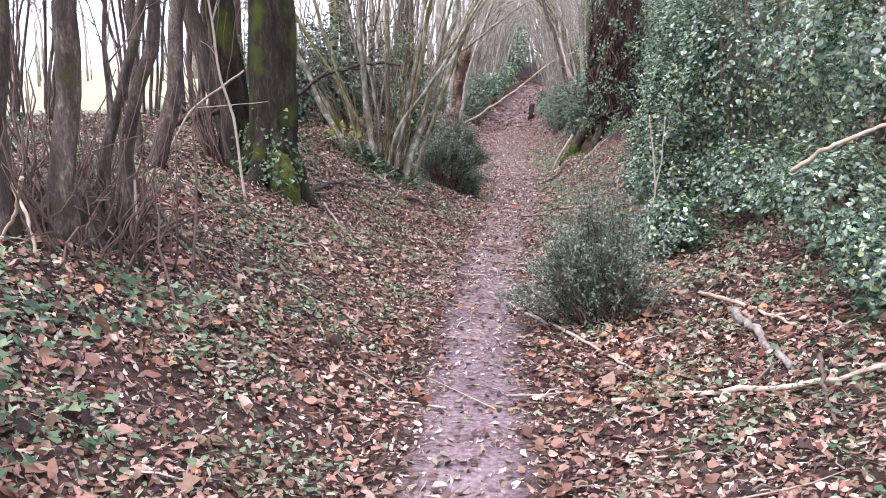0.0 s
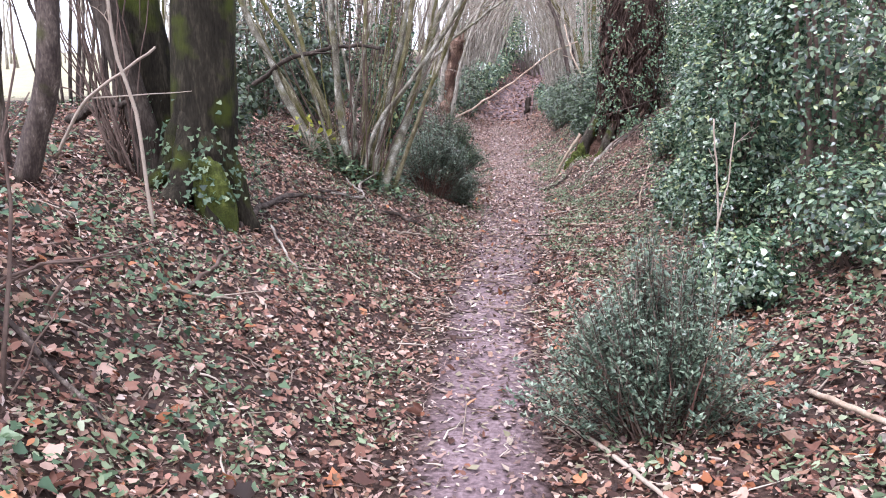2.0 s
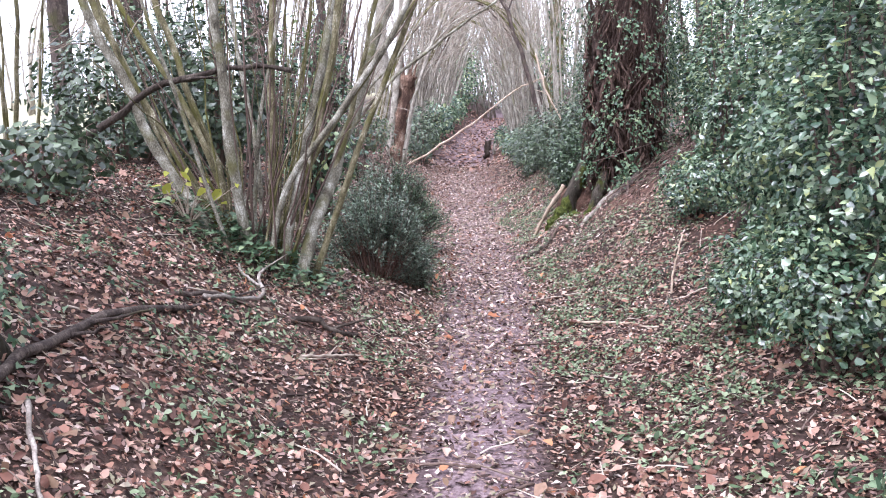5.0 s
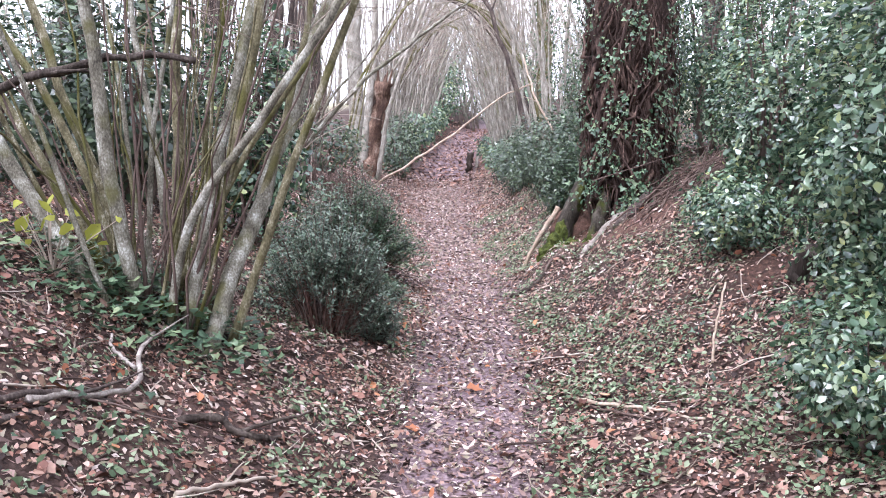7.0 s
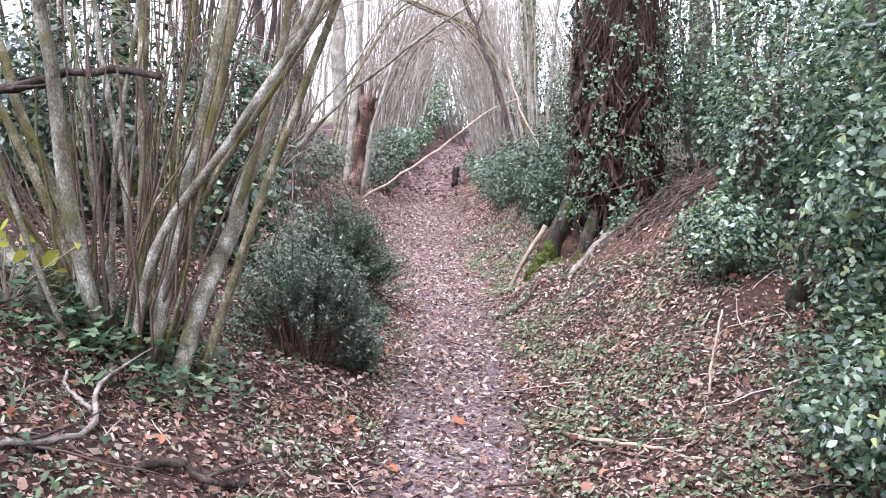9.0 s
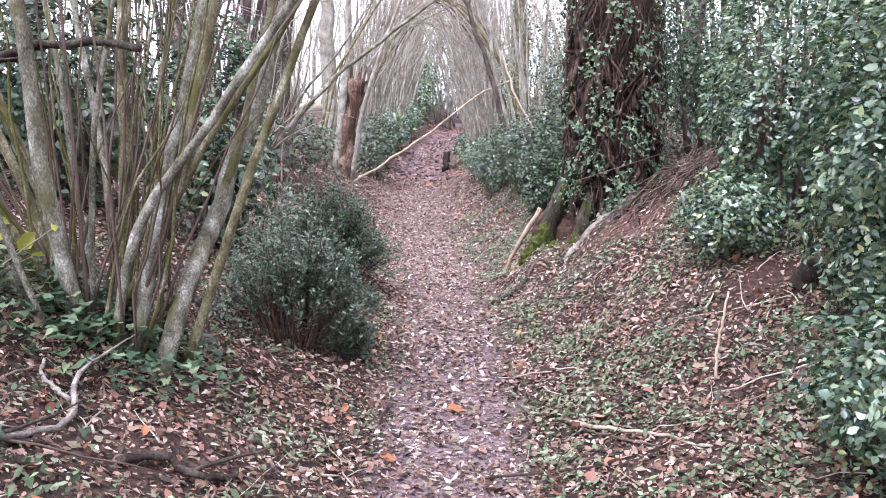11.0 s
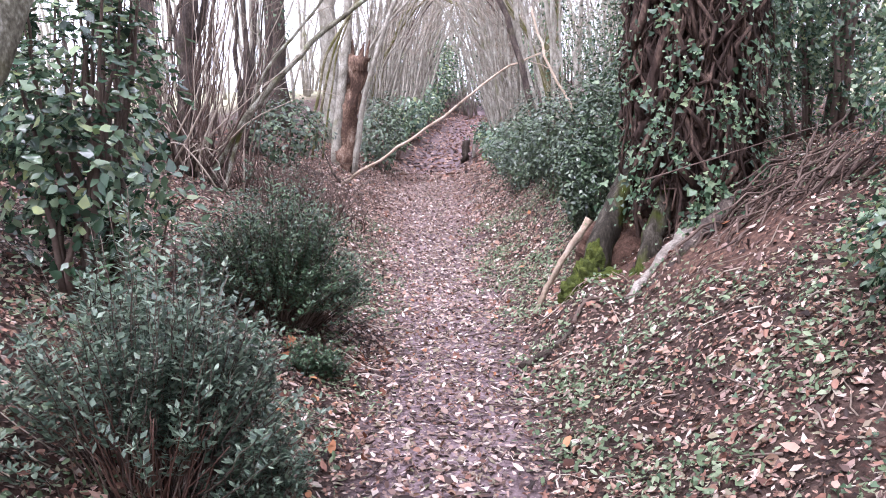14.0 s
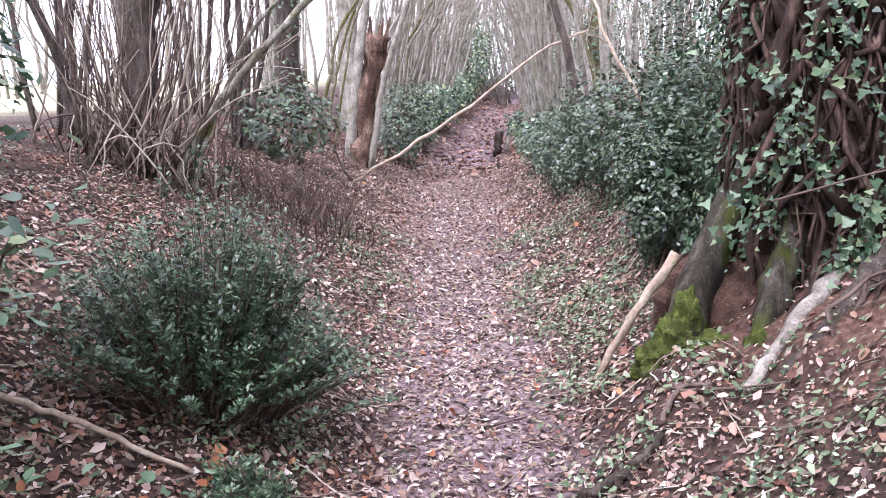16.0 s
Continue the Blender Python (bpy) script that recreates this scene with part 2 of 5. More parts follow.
def mesh_from(name, verts, faces_flat, sizes, mat, smooth=False):
    me = bpy.data.meshes.new(name)
    verts = np.asarray(verts, np.float32)
    sizes = np.asarray(sizes, np.int32)
    me.vertices.add(len(verts))
    me.vertices.foreach_set("co", verts.ravel())
    me.loops.add(int(sizes.sum()))
    me.loops.foreach_set("vertex_index", np.asarray(faces_flat, np.int32).ravel())
    me.polygons.add(len(sizes))
    me.polygons.foreach_set("loop_start", np.concatenate([[0], np.cumsum(sizes)[:-1]]).astype(np.int32))
    if smooth:
        me.polygons.foreach_set("use_smooth", np.ones(len(sizes), bool))
    me.update(calc_edges=True)
    me.validate()
    me.materials.append(mat)
    return me


def build_ground():
    xs = np.concatenate([[-400, -150, -60, -30, -18, -12, -9, -7], np.arange(-6, 6.01, 0.1), [7, 9, 12, 18, 30, 60, 150, 400]])
    ys = np.concatenate([[-400, -120, -40, -15, -7, -4, -2.5], np.arange(-1.5, 24, 0.1), np.arange(24, 62, 0.4), [66, 75, 90, 120, 200, 500]])
    X, Y = np.meshgrid(xs, ys)
    Z = height(X, Y)
    v = np.stack([X, Y, Z], -1).reshape(-1, 3)
    w, h = len(xs), len(ys)
    i = (np.arange(h - 1)[:, None] * w + np.arange(w - 1)[None]).ravel()
    f = np.stack([i, i + 1, i + w + 1, i + w], -1)
    me = mesh_from("ground", v, f, np.full(len(f), 4), ground_material(), True)
    d = np.abs(X - centre(Y)).ravel()
    yy = Y.ravel()
    half = np.interp(yy, [0, 6, 9, 14, 20, 30], [0.2, 0.2, 0.3, 0.42, 0.55, 0.7])
    t = me.attributes.new("trodden", "FLOAT", "POINT")
    t.data.foreach_set("value", np.clip(1.2 - (d / half) ** 2 * 0.55, -0.4, 1.3).astype(np.float32))
    e = me.attributes.new("bare_earth", "FLOAT", "POINT")
    e.data.foreach_set("value", np.clip(bare_bank(X, Y).ravel() * 1.5 - 0.35, -0.4, 1.3).astype(np.float32))
    g = me.attributes.new("meadow", "FLOAT", "POINT")
    g.data.foreach_set("value", np.clip((d - 6) / 3, -0.4, 1.3).astype(np.float32))
    return tagged(new("ground", me), "trodden earth path between leafy woodland banks", "ground", kind="structure")


build_ground()


# ---- tools for stems and leaves ----
def tubes(name, lines, mat, sides=6, knots=0.0):
    """One mesh of round tapering stems. lines: [(points, radius at foot, radius at tip)]."""
    V, F, S, n0 = [], [], [], 0
    ang = np.linspace(0, 2 * math.pi, sides, endpoint=False)
    for pts, r0, r1 in lines:
        p = np.asarray(pts, float)
        k = len(p)
        tan = np.gradient(p, axis=0)
        tan /= np.linalg.norm(tan, axis=1)[:, None] + 1e-9
        ref = np.array([1.0, 0, 0]) if abs(tan[0][0]) < 0.8 else np.array([0, 1.0, 0])
        a = np.cross(tan, ref)
        a /= np.linalg.norm(a, axis=1)[:, None] + 1e-9
        b = np.cross(tan, a)
        r = np.linspace(0, 1, k)
        r = r0 + (r1 - r0) * r
        rr = r[:, None] * (1 + knots * rng.normal(size=(k, sides)))
        ring = p[:, None] + rr[..., None] * (np.cos(ang)[None, :, None] * a[:, None] + np.sin(ang)[None, :, None] * b[:, None])
        V.append(ring.reshape(-1, 3))
        i = np.arange(k - 1)[:, None] * sides
        j = np.arange(sides)[None]
        j2 = (j + 1) % sides
        q = np.stack([i + j, i + j2, i + sides + j2, i + sides + j], -1).reshape(-1, 4) + n0
        F.append(q.ravel())
        S.append(np.full(len(q), 4))
        for end in (np.arange(sides)[::-1], np.arange(sides) + (k - 1) * sides):
            F.append(end + n0)
            S.append([sides])
        n0 += k * sides
    return mesh_from(name, np.concatenate(V), np.concatenate(F), np.concatenate(S), mat, True)


def curve(points, n=10, jitter=0.0):
    """A smooth line through a few points, with a little natural crookedness."""
    p = np.asarray(points, float)
    s = np.concatenate([[0], np.cumsum(np.linalg.norm(np.diff(p, axis=0), axis=1))])
    t = np.linspace(0, s[-1], n)
    out = np.stack([np.interp(t, s, p[:, c]) for c in range(3)], 1)
    for _ in range(2):
        out[1:-1] = (out[:-2] + 2 * out[1:-1] + out[2:]) / 4
    if jitter:
        out[1:-1] += rng.normal(size=(n - 2, 3)) * jitter
    return out


IRREG = (np.array([(0, 0), (0.15, 0.26), (0.5, 0.36), (0.75, 0.2), (1, 0.03), (0.8, -0.2), (0.45, -0.33), (0.12, -0.2)]), [(0, 2, 1), (0, 4, 3, 2), (0, 6, 5, 4), (0, 7, 6)])
OVAL = (np.array([(0, 0), (0.3, 0.24), (0.7, 0.2), (1, 0), (0.7, -0.2), (0.3, -0.24)]), [(0, 3, 2, 1), (0, 5, 4, 3)])
SPINY = (np.array([(0, 0), (0.28, 0.3), (0.62, 0.25), (1.05, 0), (0.62, -0.25), (0.28, -0.3)]), [(0, 3, 2, 1), (0, 5, 4, 3)])
NARROW = (np.array([(0, 0), (0.45, 0.24), (1, 0), (0.45, -0.24)]), [(0, 2, 1), (0, 3, 2)])
LOBED = (np.array([(0, 0), (0.05, 0.4), (0.42, 0.24), (0.62, 0.46), (0.72, 0.16), (1.05, 0), (0.72, -0.16), (0.62, -0.46), (0.42, -0.24), (0.05, -0.4)]), [(0, 2, 1), (0, 4, 3, 2), (0, 5, 4), (0, 6, 5), (0, 8, 7, 6), (0, 9, 8)])
IVYSHAPE = (np.array([(0, 0), (-0.08, 0.28), (0.16, 0.46), (0.36, 0.25), (0.95, 0), (0.36, -0.25), (0.16, -0.46), (-0.08, -0.28)]), [(0, 2, 1), (0, 3, 2), (0, 4, 3), (0, 5, 4), (0, 6, 5), (0, 7, 6)])


def leaves(name, P, size, normals, shape, mat, curl=0.35, heading=None):
    """One mesh of many single leaves at P, faced along normals."""
    P = np.asarray(P, float)
    N = len(P)
    out, faces = shape
    n = np.asarray(normals, float)
    n = n / (np.linalg.norm(n, axis=1)[:, None] + 1e-9)
    h = rng.normal(size=(N, 3)) if heading is None else np.asarray(heading, float)
    u = h - (h * n).sum(1)[:, None] * n
    u /= np.linalg.norm(u, axis=1)[:, None] + 1e-9
    v = np.cross(n, u)
    size = np.broadcast_to(size, (N,))
    c = rng.uniform(-0.4, 1.0, N) * curl
    bend = rng.uniform(-0.6, 1.0, N) * curl
    lx = out[:, 0][None, :] + rng.normal(size=(N, len(out))) * 0.05
    ly = out[:, 1][None, :] * rng.uniform(0.65, 1.25, (N, 1)) + rng.normal(size=(N, len(out))) * 0.045
    lz = c[:, None] * np.abs(ly) * 1.4 + bend[:, None] * (lx - 0.5) ** 2
    co = P[:, None] + size[:, None, None] * ((lx - 0.4)[..., None] * u[:, None] + ly[..., None] * v[:, None] + lz[..., None] * n[:, None])
    k = len(out)
    flat = np.concatenate([np.array(f) for f in faces])
    F = (np.arange(N)[:, None] * k + flat[None]).ravel()
    S = np.tile([len(f) for f in faces], N)
    return mesh_from(name, co.reshape(-1, 3), F, S, mat)


def part(name, me, parent, label=""):
    ob = new(name, me)
    ob.parent = parent
    return tagged(ob, label) if label else ob


def thing(name, x, y, label, category, group=""):
    """An empty at the foot of a thing; its parts are built in world places."""
    ob = new(name)
    ob.empty_display_size = 0.1
    return tagged(ob, label, category, group)


def single_shoots(owner, name, lines, mat, sides=5, label=""):
    for line in lines:
        part(name, tubes(name, [line], mat, sides), owner, label)


def up_random(N, spread):
    n = rng.normal(size=(N, 3)) * spread
    n[:, 2] = np.abs(n[:, 2]) + 1
    return n


def twig_lines(starts, dirs, length, n_sub, r, droop=0.0):
    """Forking fine twigs: from each start a bent shoot with side shoots."""
    out = []
    for s, d in zip(starts, dirs):
        L = length * rng.uniform(0.5, 1.3)
        d = np.asarray(d, float) / np.linalg.norm(d)
        bend = rng.normal(size=3) * 0.25
        t = np.linspace(0, 1, 5)[:, None]
        line = np.asarray(s) + t * L * d + t ** 2 * L * bend - np.array([0, 0, 1]) * droop * t ** 2 * L
        out.append((line, r, r * 0.3))
        for _ in range(n_sub):
            k = rng.integers(1, 4)
            d2 = d + rng.normal(size=3) * 0.55
            l2 = L * rng.uniform(0.25, 0.6)
            q = np.linspace(0, 1, 4)[:, None]
            out.append((line[k] + q * l2 * d2 / np.linalg.norm(d2) + q ** 2 * l2 * 0.2 * rng.normal(size=3), r * 0.55, r * 0.2))
    return out


def stem_set(owner, stems, mat, sides=8, name="stem", twig_mat=None, twigs=6, twig_len=0.7, twig_r=0.006, knots=0.03):
    """Stems as parts of a tree, and their fine twigs as one part."""
    fine = []
    for pts, r0, r1 in stems:
        line = curve(pts, 22, min(r0 * 0.12, 0.012))
        q = np.linspace(0, 1, 22)
        env = np.sin(q * math.pi) ** 0.7 * min(0.55 * r0 + 0.008, 0.04) * min(1.0, np.linalg.norm(line[-1] - line[0]) / 3)
        for axis in (0, 1):
            line[:, axis] += env * sum(rng.normal() / f ** 0.6 * np.sin(q * f * 6.28 + rng.uniform(0, 6.28)) for f in (1, 2.1, 3.7, 6.3))
        part(name, tubes(name, [(line, r0, r1)], mat, sides, knots), owner)
        if twigs:
            k = rng.integers(7, 20, twigs)
            d = (line[k] - line[k - 1])
            d /= np.linalg.norm(d, axis=1)[:, None]
            fine += twig_lines(line[k], d + rng.normal(size=(twigs, 3)) * 0.6, twig_len, 3, twig_r)
    if fine:
        tagged(part("twig_spray", tubes("twig_spray", fine, twig_mat or TWIG, 3), owner), kind="stuff")


def coppice(x, y, n, spread, tall, r, mat, label, seed_lean=(0, 0), twigs=5, name="hazel_clump", twig_mat=None, group="hazel clumps along the lane", foot=0.3):
    """A coppiced clump: many shoots fanning from one stool."""
    owner = thing(name, x, y, label, "coppice", group)
    stems = []
    for i in range(n):
        a = rng.uniform(0, 2 * math.pi)
        f = rng.uniform(0.1, 1)
        bx, by = x + foot * f * math.cos(a), y + foot * f * math.sin(a)
        h = tall * rng.uniform(0.6, 1.15)
        out = spread * f * rng.uniform(0.5, 1.3)
        tx, ty = x + (foot * f + out) * math.cos(a) + seed_lean[0], y + (foot * f + out) * math.sin(a) + seed_lean[1]
        g = gz(bx, by) - 0.06
        mid = (bx + (tx - bx) * 0.38, by + (ty - by) * 0.38, g + h * 0.5)
        rr = r * rng.uniform(0.45, 1.25)
        stems.append(([(bx, by, g), mid, (tx, ty, g + h)], rr, rr * 0.35))
    stem_set(owner, stems, mat, 6, "stem", twig_mat, twigs, 0.9, 0.005)
    return owner


def bush_points(N, cx, cy, z0, rx, ry, h, shell=0.55, seed=0.0, gap=0.25):
    """Places in a ragged dome, thinned by clumps so that gaps show."""
    P = []
    while len(P) < N:
        p = rng.normal(size=(N * 3, 3))
        p /= np.linalg.norm(p, axis=1)[:, None]
        rad = rng.uniform(shell, 1.0, len(p)) ** 0.6 * (1 + 0.22 * (rng.uniform(size=len(p)) > 0.93))
        lump = 1 + 0.24 * wobble(p[:, 0] * 2 + seed, p[:, 2] * 2 + p[:, 1], 0.5)
        q = p * (rad * lump)[:, None]
        world_p = np.stack([cx + q[:, 0] * rx, cy + q[:, 1] * ry, z0 + h * (0.5 + 0.5 * q[:, 2])], 1)
        keep = wobble(world_p[:, 0] * 1.3 + seed, world_p[:, 2] * 1.2 + world_p[:, 1], 0.16) > gap * 2 - 1.15
        keep &= world_p[:, 2] > height(world_p[:, 0], world_p[:, 1]) + 0.02
        keep &= rng.uniform(size=len(p)) > np.clip(world_p[:, 2] - 1.4, 0, 2.2) * 0.4
        P.extend(world_p[keep])
        if not len(world_p[keep]):
            break
    return np.array(P[:N])


def shrub(name, cx, cy, rx, ry, h, N, size, shape, mat, label, category, shoots=9, group="", z0=None, shell=0.4, gap=0.25, stem_mat=None, lift=0.0):
    """An evergreen shrub: woody shoots from the ground and a crown of single leaves."""
    g = gz(cx, cy) if z0 is None else z0
    owner = thing(name, cx, cy, label, category, group)
    lines = []
    for _ in range(shoots):
        a, f = rng.uniform(0, 2 * math.pi), rng.uniform(0.2, 0.85)
        b = (cx + 0.34 * f * rx * math.cos(a), cy + 0.34 * f * ry * math.sin(a))
        e = (cx + f * rx * math.cos(a), cy + f * ry * math.sin(a), g + h * rng.uniform(0.6, 0.95))
        lines.append((curve([(b[0], b[1], gz(*b) - 0.04), ((b[0] * 2 + e[0]) / 3, (b[1] * 2 + e[1]) / 3, g + h * 0.4), e], 8, 0.02), (0.004 if category == "bush" else 0.008 + 0.006 * h), 0.002))
    single_shoots(owner, "branch", lines, stem_mat or TWIG_DARK)
    P = bush_points(N, cx, cy, g + lift, rx, ry, h, shell, cx * 3 + cy, gap)
    out = P - np.array([cx, cy, g + h * 0.3])
    nrm = out / (np.linalg.norm(out, axis=1)[:, None] + 1e-6) + rng.normal(size=P.shape) * 0.55 + np.array([0, 0, 0.5])
    heading = nrm * 0.6 + rng.normal(size=P.shape) * 0.5 + np.array([0, 0, 0.35]) if shape is NARROW else None
    if heading is not None:
        nrm = nrm + rng.normal(size=P.shape) * 0.5
    part("crown", leaves("crown", P, size * rng.uniform(0.6, 1.25, len(P)), nrm, shape, mat, 0.4, heading), owner)
    return owner


def stick(name, pts, r0, r1, mat, label, forks=0, knots=0.06):
    """A fallen stick on the ground; points of (x, y, height above the ground)."""
    p = [(x, y, gz(x, y) + dz) for x, y, dz in pts]
    line = curve(p, 16, r0 * 0.35)
    ob = tagged(new(name), label, "stick")
    part("shaft", tubes("shaft", [(line, r0, r1)], mat, 8, knots), ob)
    for _ in range(forks):
        k = rng.integers(4, 13)
        d = line[k] - line[k - 1]
        d = d / np.linalg.norm(d) + rng.normal(size=3) * [0.5, 0.5, 0.2]
        d[2] = abs(d[2]) * 0.5
        part("side_shoot", tubes("side_shoot", [(curve([line[k], line[k] + d * 0.12, line[k] + d * 0.28], 6, 0.006), r1 * 0.8, r1 * 0.3)], mat, 5), ob)
    return ob


# ---- left bank: the old stool beside the start ----
stool = thing("coppice_stool", -1.4, 2.8, "old brown many-stemmed coppice stool on the leafy bank", "tree")
stem_set(stool, [
    ([(-1.42, 2.5, gz(-1.42, 2.5) - 0.1), (-1.38, 2.52, 1.2), (-1.28, 2.58, 1.95), (-1.1, 2.8, 5.0)], 0.066, 0.035),
    ([(-1.36, 2.95, gz(-1.36, 2.95) - 0.1), (-1.27, 2.95, 1.2), (-1.1, 2.97, 1.9), (-0.9, 3.1, 4.6)], 0.042, 0.02),
    ([(-1.48, 2.28, gz(-1.48, 2.28) - 0.1), (-1.5, 2.26, 1.3), (-1.47, 2.26, 2.0), (-1.6, 2.3, 5.5)], 0.06, 0.03),
    ([(-1.52, 2.75, gz(-1.52, 2.75) - 0.1), (-1.5, 2.75, 1.3), (-1.42, 2.78, 2.0), (-1.3, 2.8, 4.5)], 0.03, 0.015),
    ([(-1.6, 3.05, gz(-1.6, 3.05) - 0.1), (-1.48, 3.1, 1.3), (-1.25, 3.15, 2.0), (-0.95, 3.3, 4.0)], 0.035, 0.015),
    ([(-1.3, 2.7, gz(-1.3, 2.7) - 0.1), (-1.22, 2.72, 1.1), (-1.24, 2.75, 1.6), (-1.2, 2.8, 2.6)], 0.018, 0.008),
], BARK_STOOL, 10, twigs=6, twig_len=0.6, twig_mat=TWIG_DARK, knots=0.07)
second = thing("coppice_stool", -2.1, 4.67, "slim brown stems leaning beside the mossy tree", "tree")
stem_set(second, [
    ([(-2.18, 4.67, gz(-2.18, 4.67) - 0.1), (-2.04, 4.67, 1.2), (-1.86, 4.7, 1.9), (-1.4, 4.8, 4.5)], 0.07, 0.03),
    ([(-2.3, 4.75, gz(-2.3, 4.75) - 0.1), (-2.32, 4.75, 1.3), (-2.3, 4.75, 2.0), (-2.3, 4.8, 4.5)], 0.045, 0.02),
], BARK_STOOL, 10, twigs=5, twig_len=0.7, twig_mat=TWIG_DARK, knots=0.06)
base_lines = []
for _ in range(230):
    bx, by = -1.5 + rng.normal() * 0.24, 2.78 + rng.normal() * 0.26
    g = gz(bx, by) - 0.04
    d = rng.normal(size=2) * 0.26
    base_lines.append((curve([(bx, by, g), (bx + d[0] * 0.5, by + d[1] * 0.5, g + 0.25), (bx + d[0], by + d[1], g + rng.gamma(2.2, 0.17) + 0.12)], 7, 0.014), rng.uniform(0.003, 0.011), 0.0025))
single_shoots(stool, "shoot", base_lines, TWIG_DARK)
for i in range(9):
    a = rng.uniform(0, 6.28)
    bx, by = -1.48 + 0.22 * math.cos(a), 2.75 + 0.24 * math.sin(a)
    part("root_boss", tubes("root_boss", [(curve([(bx, by, gz(bx, by) - 0.1), (bx * 0.6 - 0.59, by * 0.6 + 1.1, gz(bx, by) + 0.16), (-1.48, 2.75, gz(-1.48, 2.75) + 0.3)], 6, 0.02), 0.085, 0.04)], BARK_STOOL, 9, 0.15), stool)

# ---- left bank: mossy tree ----
oak = thing("mossy_tree", -1.75, 5.85, "dark tree with moss and ivy at its foot", "tree")
g = gz(-1.68, 5.85)
part("trunk", tubes("trunk", [(curve([(-1.66, 5.82, g - 0.15), (-1.66, 5.83, g + 0.12), (-1.64, 5.85, g + 0.4), (-1.62, 5.85, 1.6), (-1.6, 5.85, 2.4), (-1.62, 5.9, 4.5), (-1.5, 6.0, 7.5)], 26, 0.006), 0.225, 0.13)], BARK_OAK, 20, 0.035), oak)
part("second_trunk", tubes("second_trunk", [(curve([(-1.98, 6.0, g - 0.15), (-2.05, 6.02, 1.2), (-2.2, 6.05, 2.2), (-2.6, 6.2, 5.5)], 18, 0.01), 0.18, 0.08)], BARK_OAK, 16, 0.05), oak)
part("third_trunk", tubes("third_trunk", [(curve([(-1.9, 5.75, g - 0.15), (-2.1, 5.72, 1.5), (-2.36, 5.7, 2.4), (-3.0, 5.6, 5.0)], 16, 0.01), 0.1, 0.04)], BARK_DARK, 12, 0.05), oak)
for ax, ay, rr in ((-1.42, 5.5, 0.11), (-1.3, 5.8, 0.1), (-1.68, 5.38, 0.13), (-1.95, 5.5, 0.1), (-1.5, 6.2, 0.1)):
    part("root_flare", tubes("root_flare", [(curve([(ax, ay, gz(ax, ay) - 0.09), (ax * 0.6 - 0.66, ay * 0.6 + 2.33, g + 0.14), (-1.66 + (ax + 1.66) * 0.2, 5.83 + (ay - 5.83) * 0.2, g + 0.6)], 9, 0.008), rr * 0.7, 0.09)], BARK_OAK, 10, 0.06), oak)
cush = bpy.data.meshes.new("moss_cushion")
bm = bmesh.new()
bmesh.ops.create_icosphere(bm, subdivisions=4, radius=1)
for v in bm.verts:
    v.co *= 1 + 0.12 * noise.noise(v.co * 3) + 0.05 * noise.noise(v.co * 11)
    v.co = Vector((-1.47 + v.co.x * 0.14 - v.co.z * 0.05, 5.6 + v.co.y * 0.11, gz(-1.5, 5.58) + 0.12 + v.co.z * 0.3))
bm.to_mesh(cush)
bm.free()
cush.materials.append(MOSS)
part("moss_cushion", cush, oak, "bright green moss on the root flare")
N = 420
a = rng.uniform(math.pi * 0.9, math.pi * 2.3, N)
hgt = np.abs(rng.normal(size=N)) * 0.26
rad = 0.27 + 0.16 * np.exp(-hgt * 4) + rng.uniform(0, 0.06, N)
P = np.stack([-1.68 + rad * np.cos(a), 5.85 + rad * np.sin(a), g + 0.02 + hgt], 1)
part("ivy_cover", leaves("ivy_cover", P, rng.uniform(0.022, 0.05, N), np.stack([np.cos(a), np.sin(a), np.full(N, 0.6)], 1) + rng.normal(size=(N, 3)) * 0.4, IVYSHAPE, IVY), oak)
shoots = []
for _ in range(34):
    a0 = rng.uniform(2.4, 4.9)
    b = np.array([-1.95 + 0.3 * math.cos(a0), 5.85 + 0.3 * math.sin(a0)])
    e = b + rng.normal(size=2) * 0.25 + [-0.15, 0]
    shoots.append((curve([(*b, gz(*b) - 0.03), (*(b * 0.6 + e * 0.4), g + 0.7), (*e, g + rng.uniform(0.6, 2.4))], 8, 0.02), rng.uniform(0.004, 0.012), 0.003))
single_shoots(oak, "shoot", shoots, TWIG_DARK)
limbs = []
for i in range(9):
    z = 3.4 + i * 0.45
    a0 = rng.uniform(0, 6.28)
    s = np.array([-1.6, 5.88, z])
    d = np.array([math.cos(a0), math.sin(a0), 0.8])
    limbs.append((curve([s, s + d * 0.9, s + d * 2.0 + [0, 0, 0.5]], 9, 0.03), 0.055, 0.012))
single_shoots(oak, "limb", limbs, BARK_DARK, 7)
part("twig_spray", tubes("twig_spray", twig_lines([l[0][k] for l in limbs for k in (4, 6, 8)] * 2, rng.normal(size=(54, 3)) + [0, 0, 0.8], 1.0, 4, 0.008), TWIG_DARK, 3), oak)

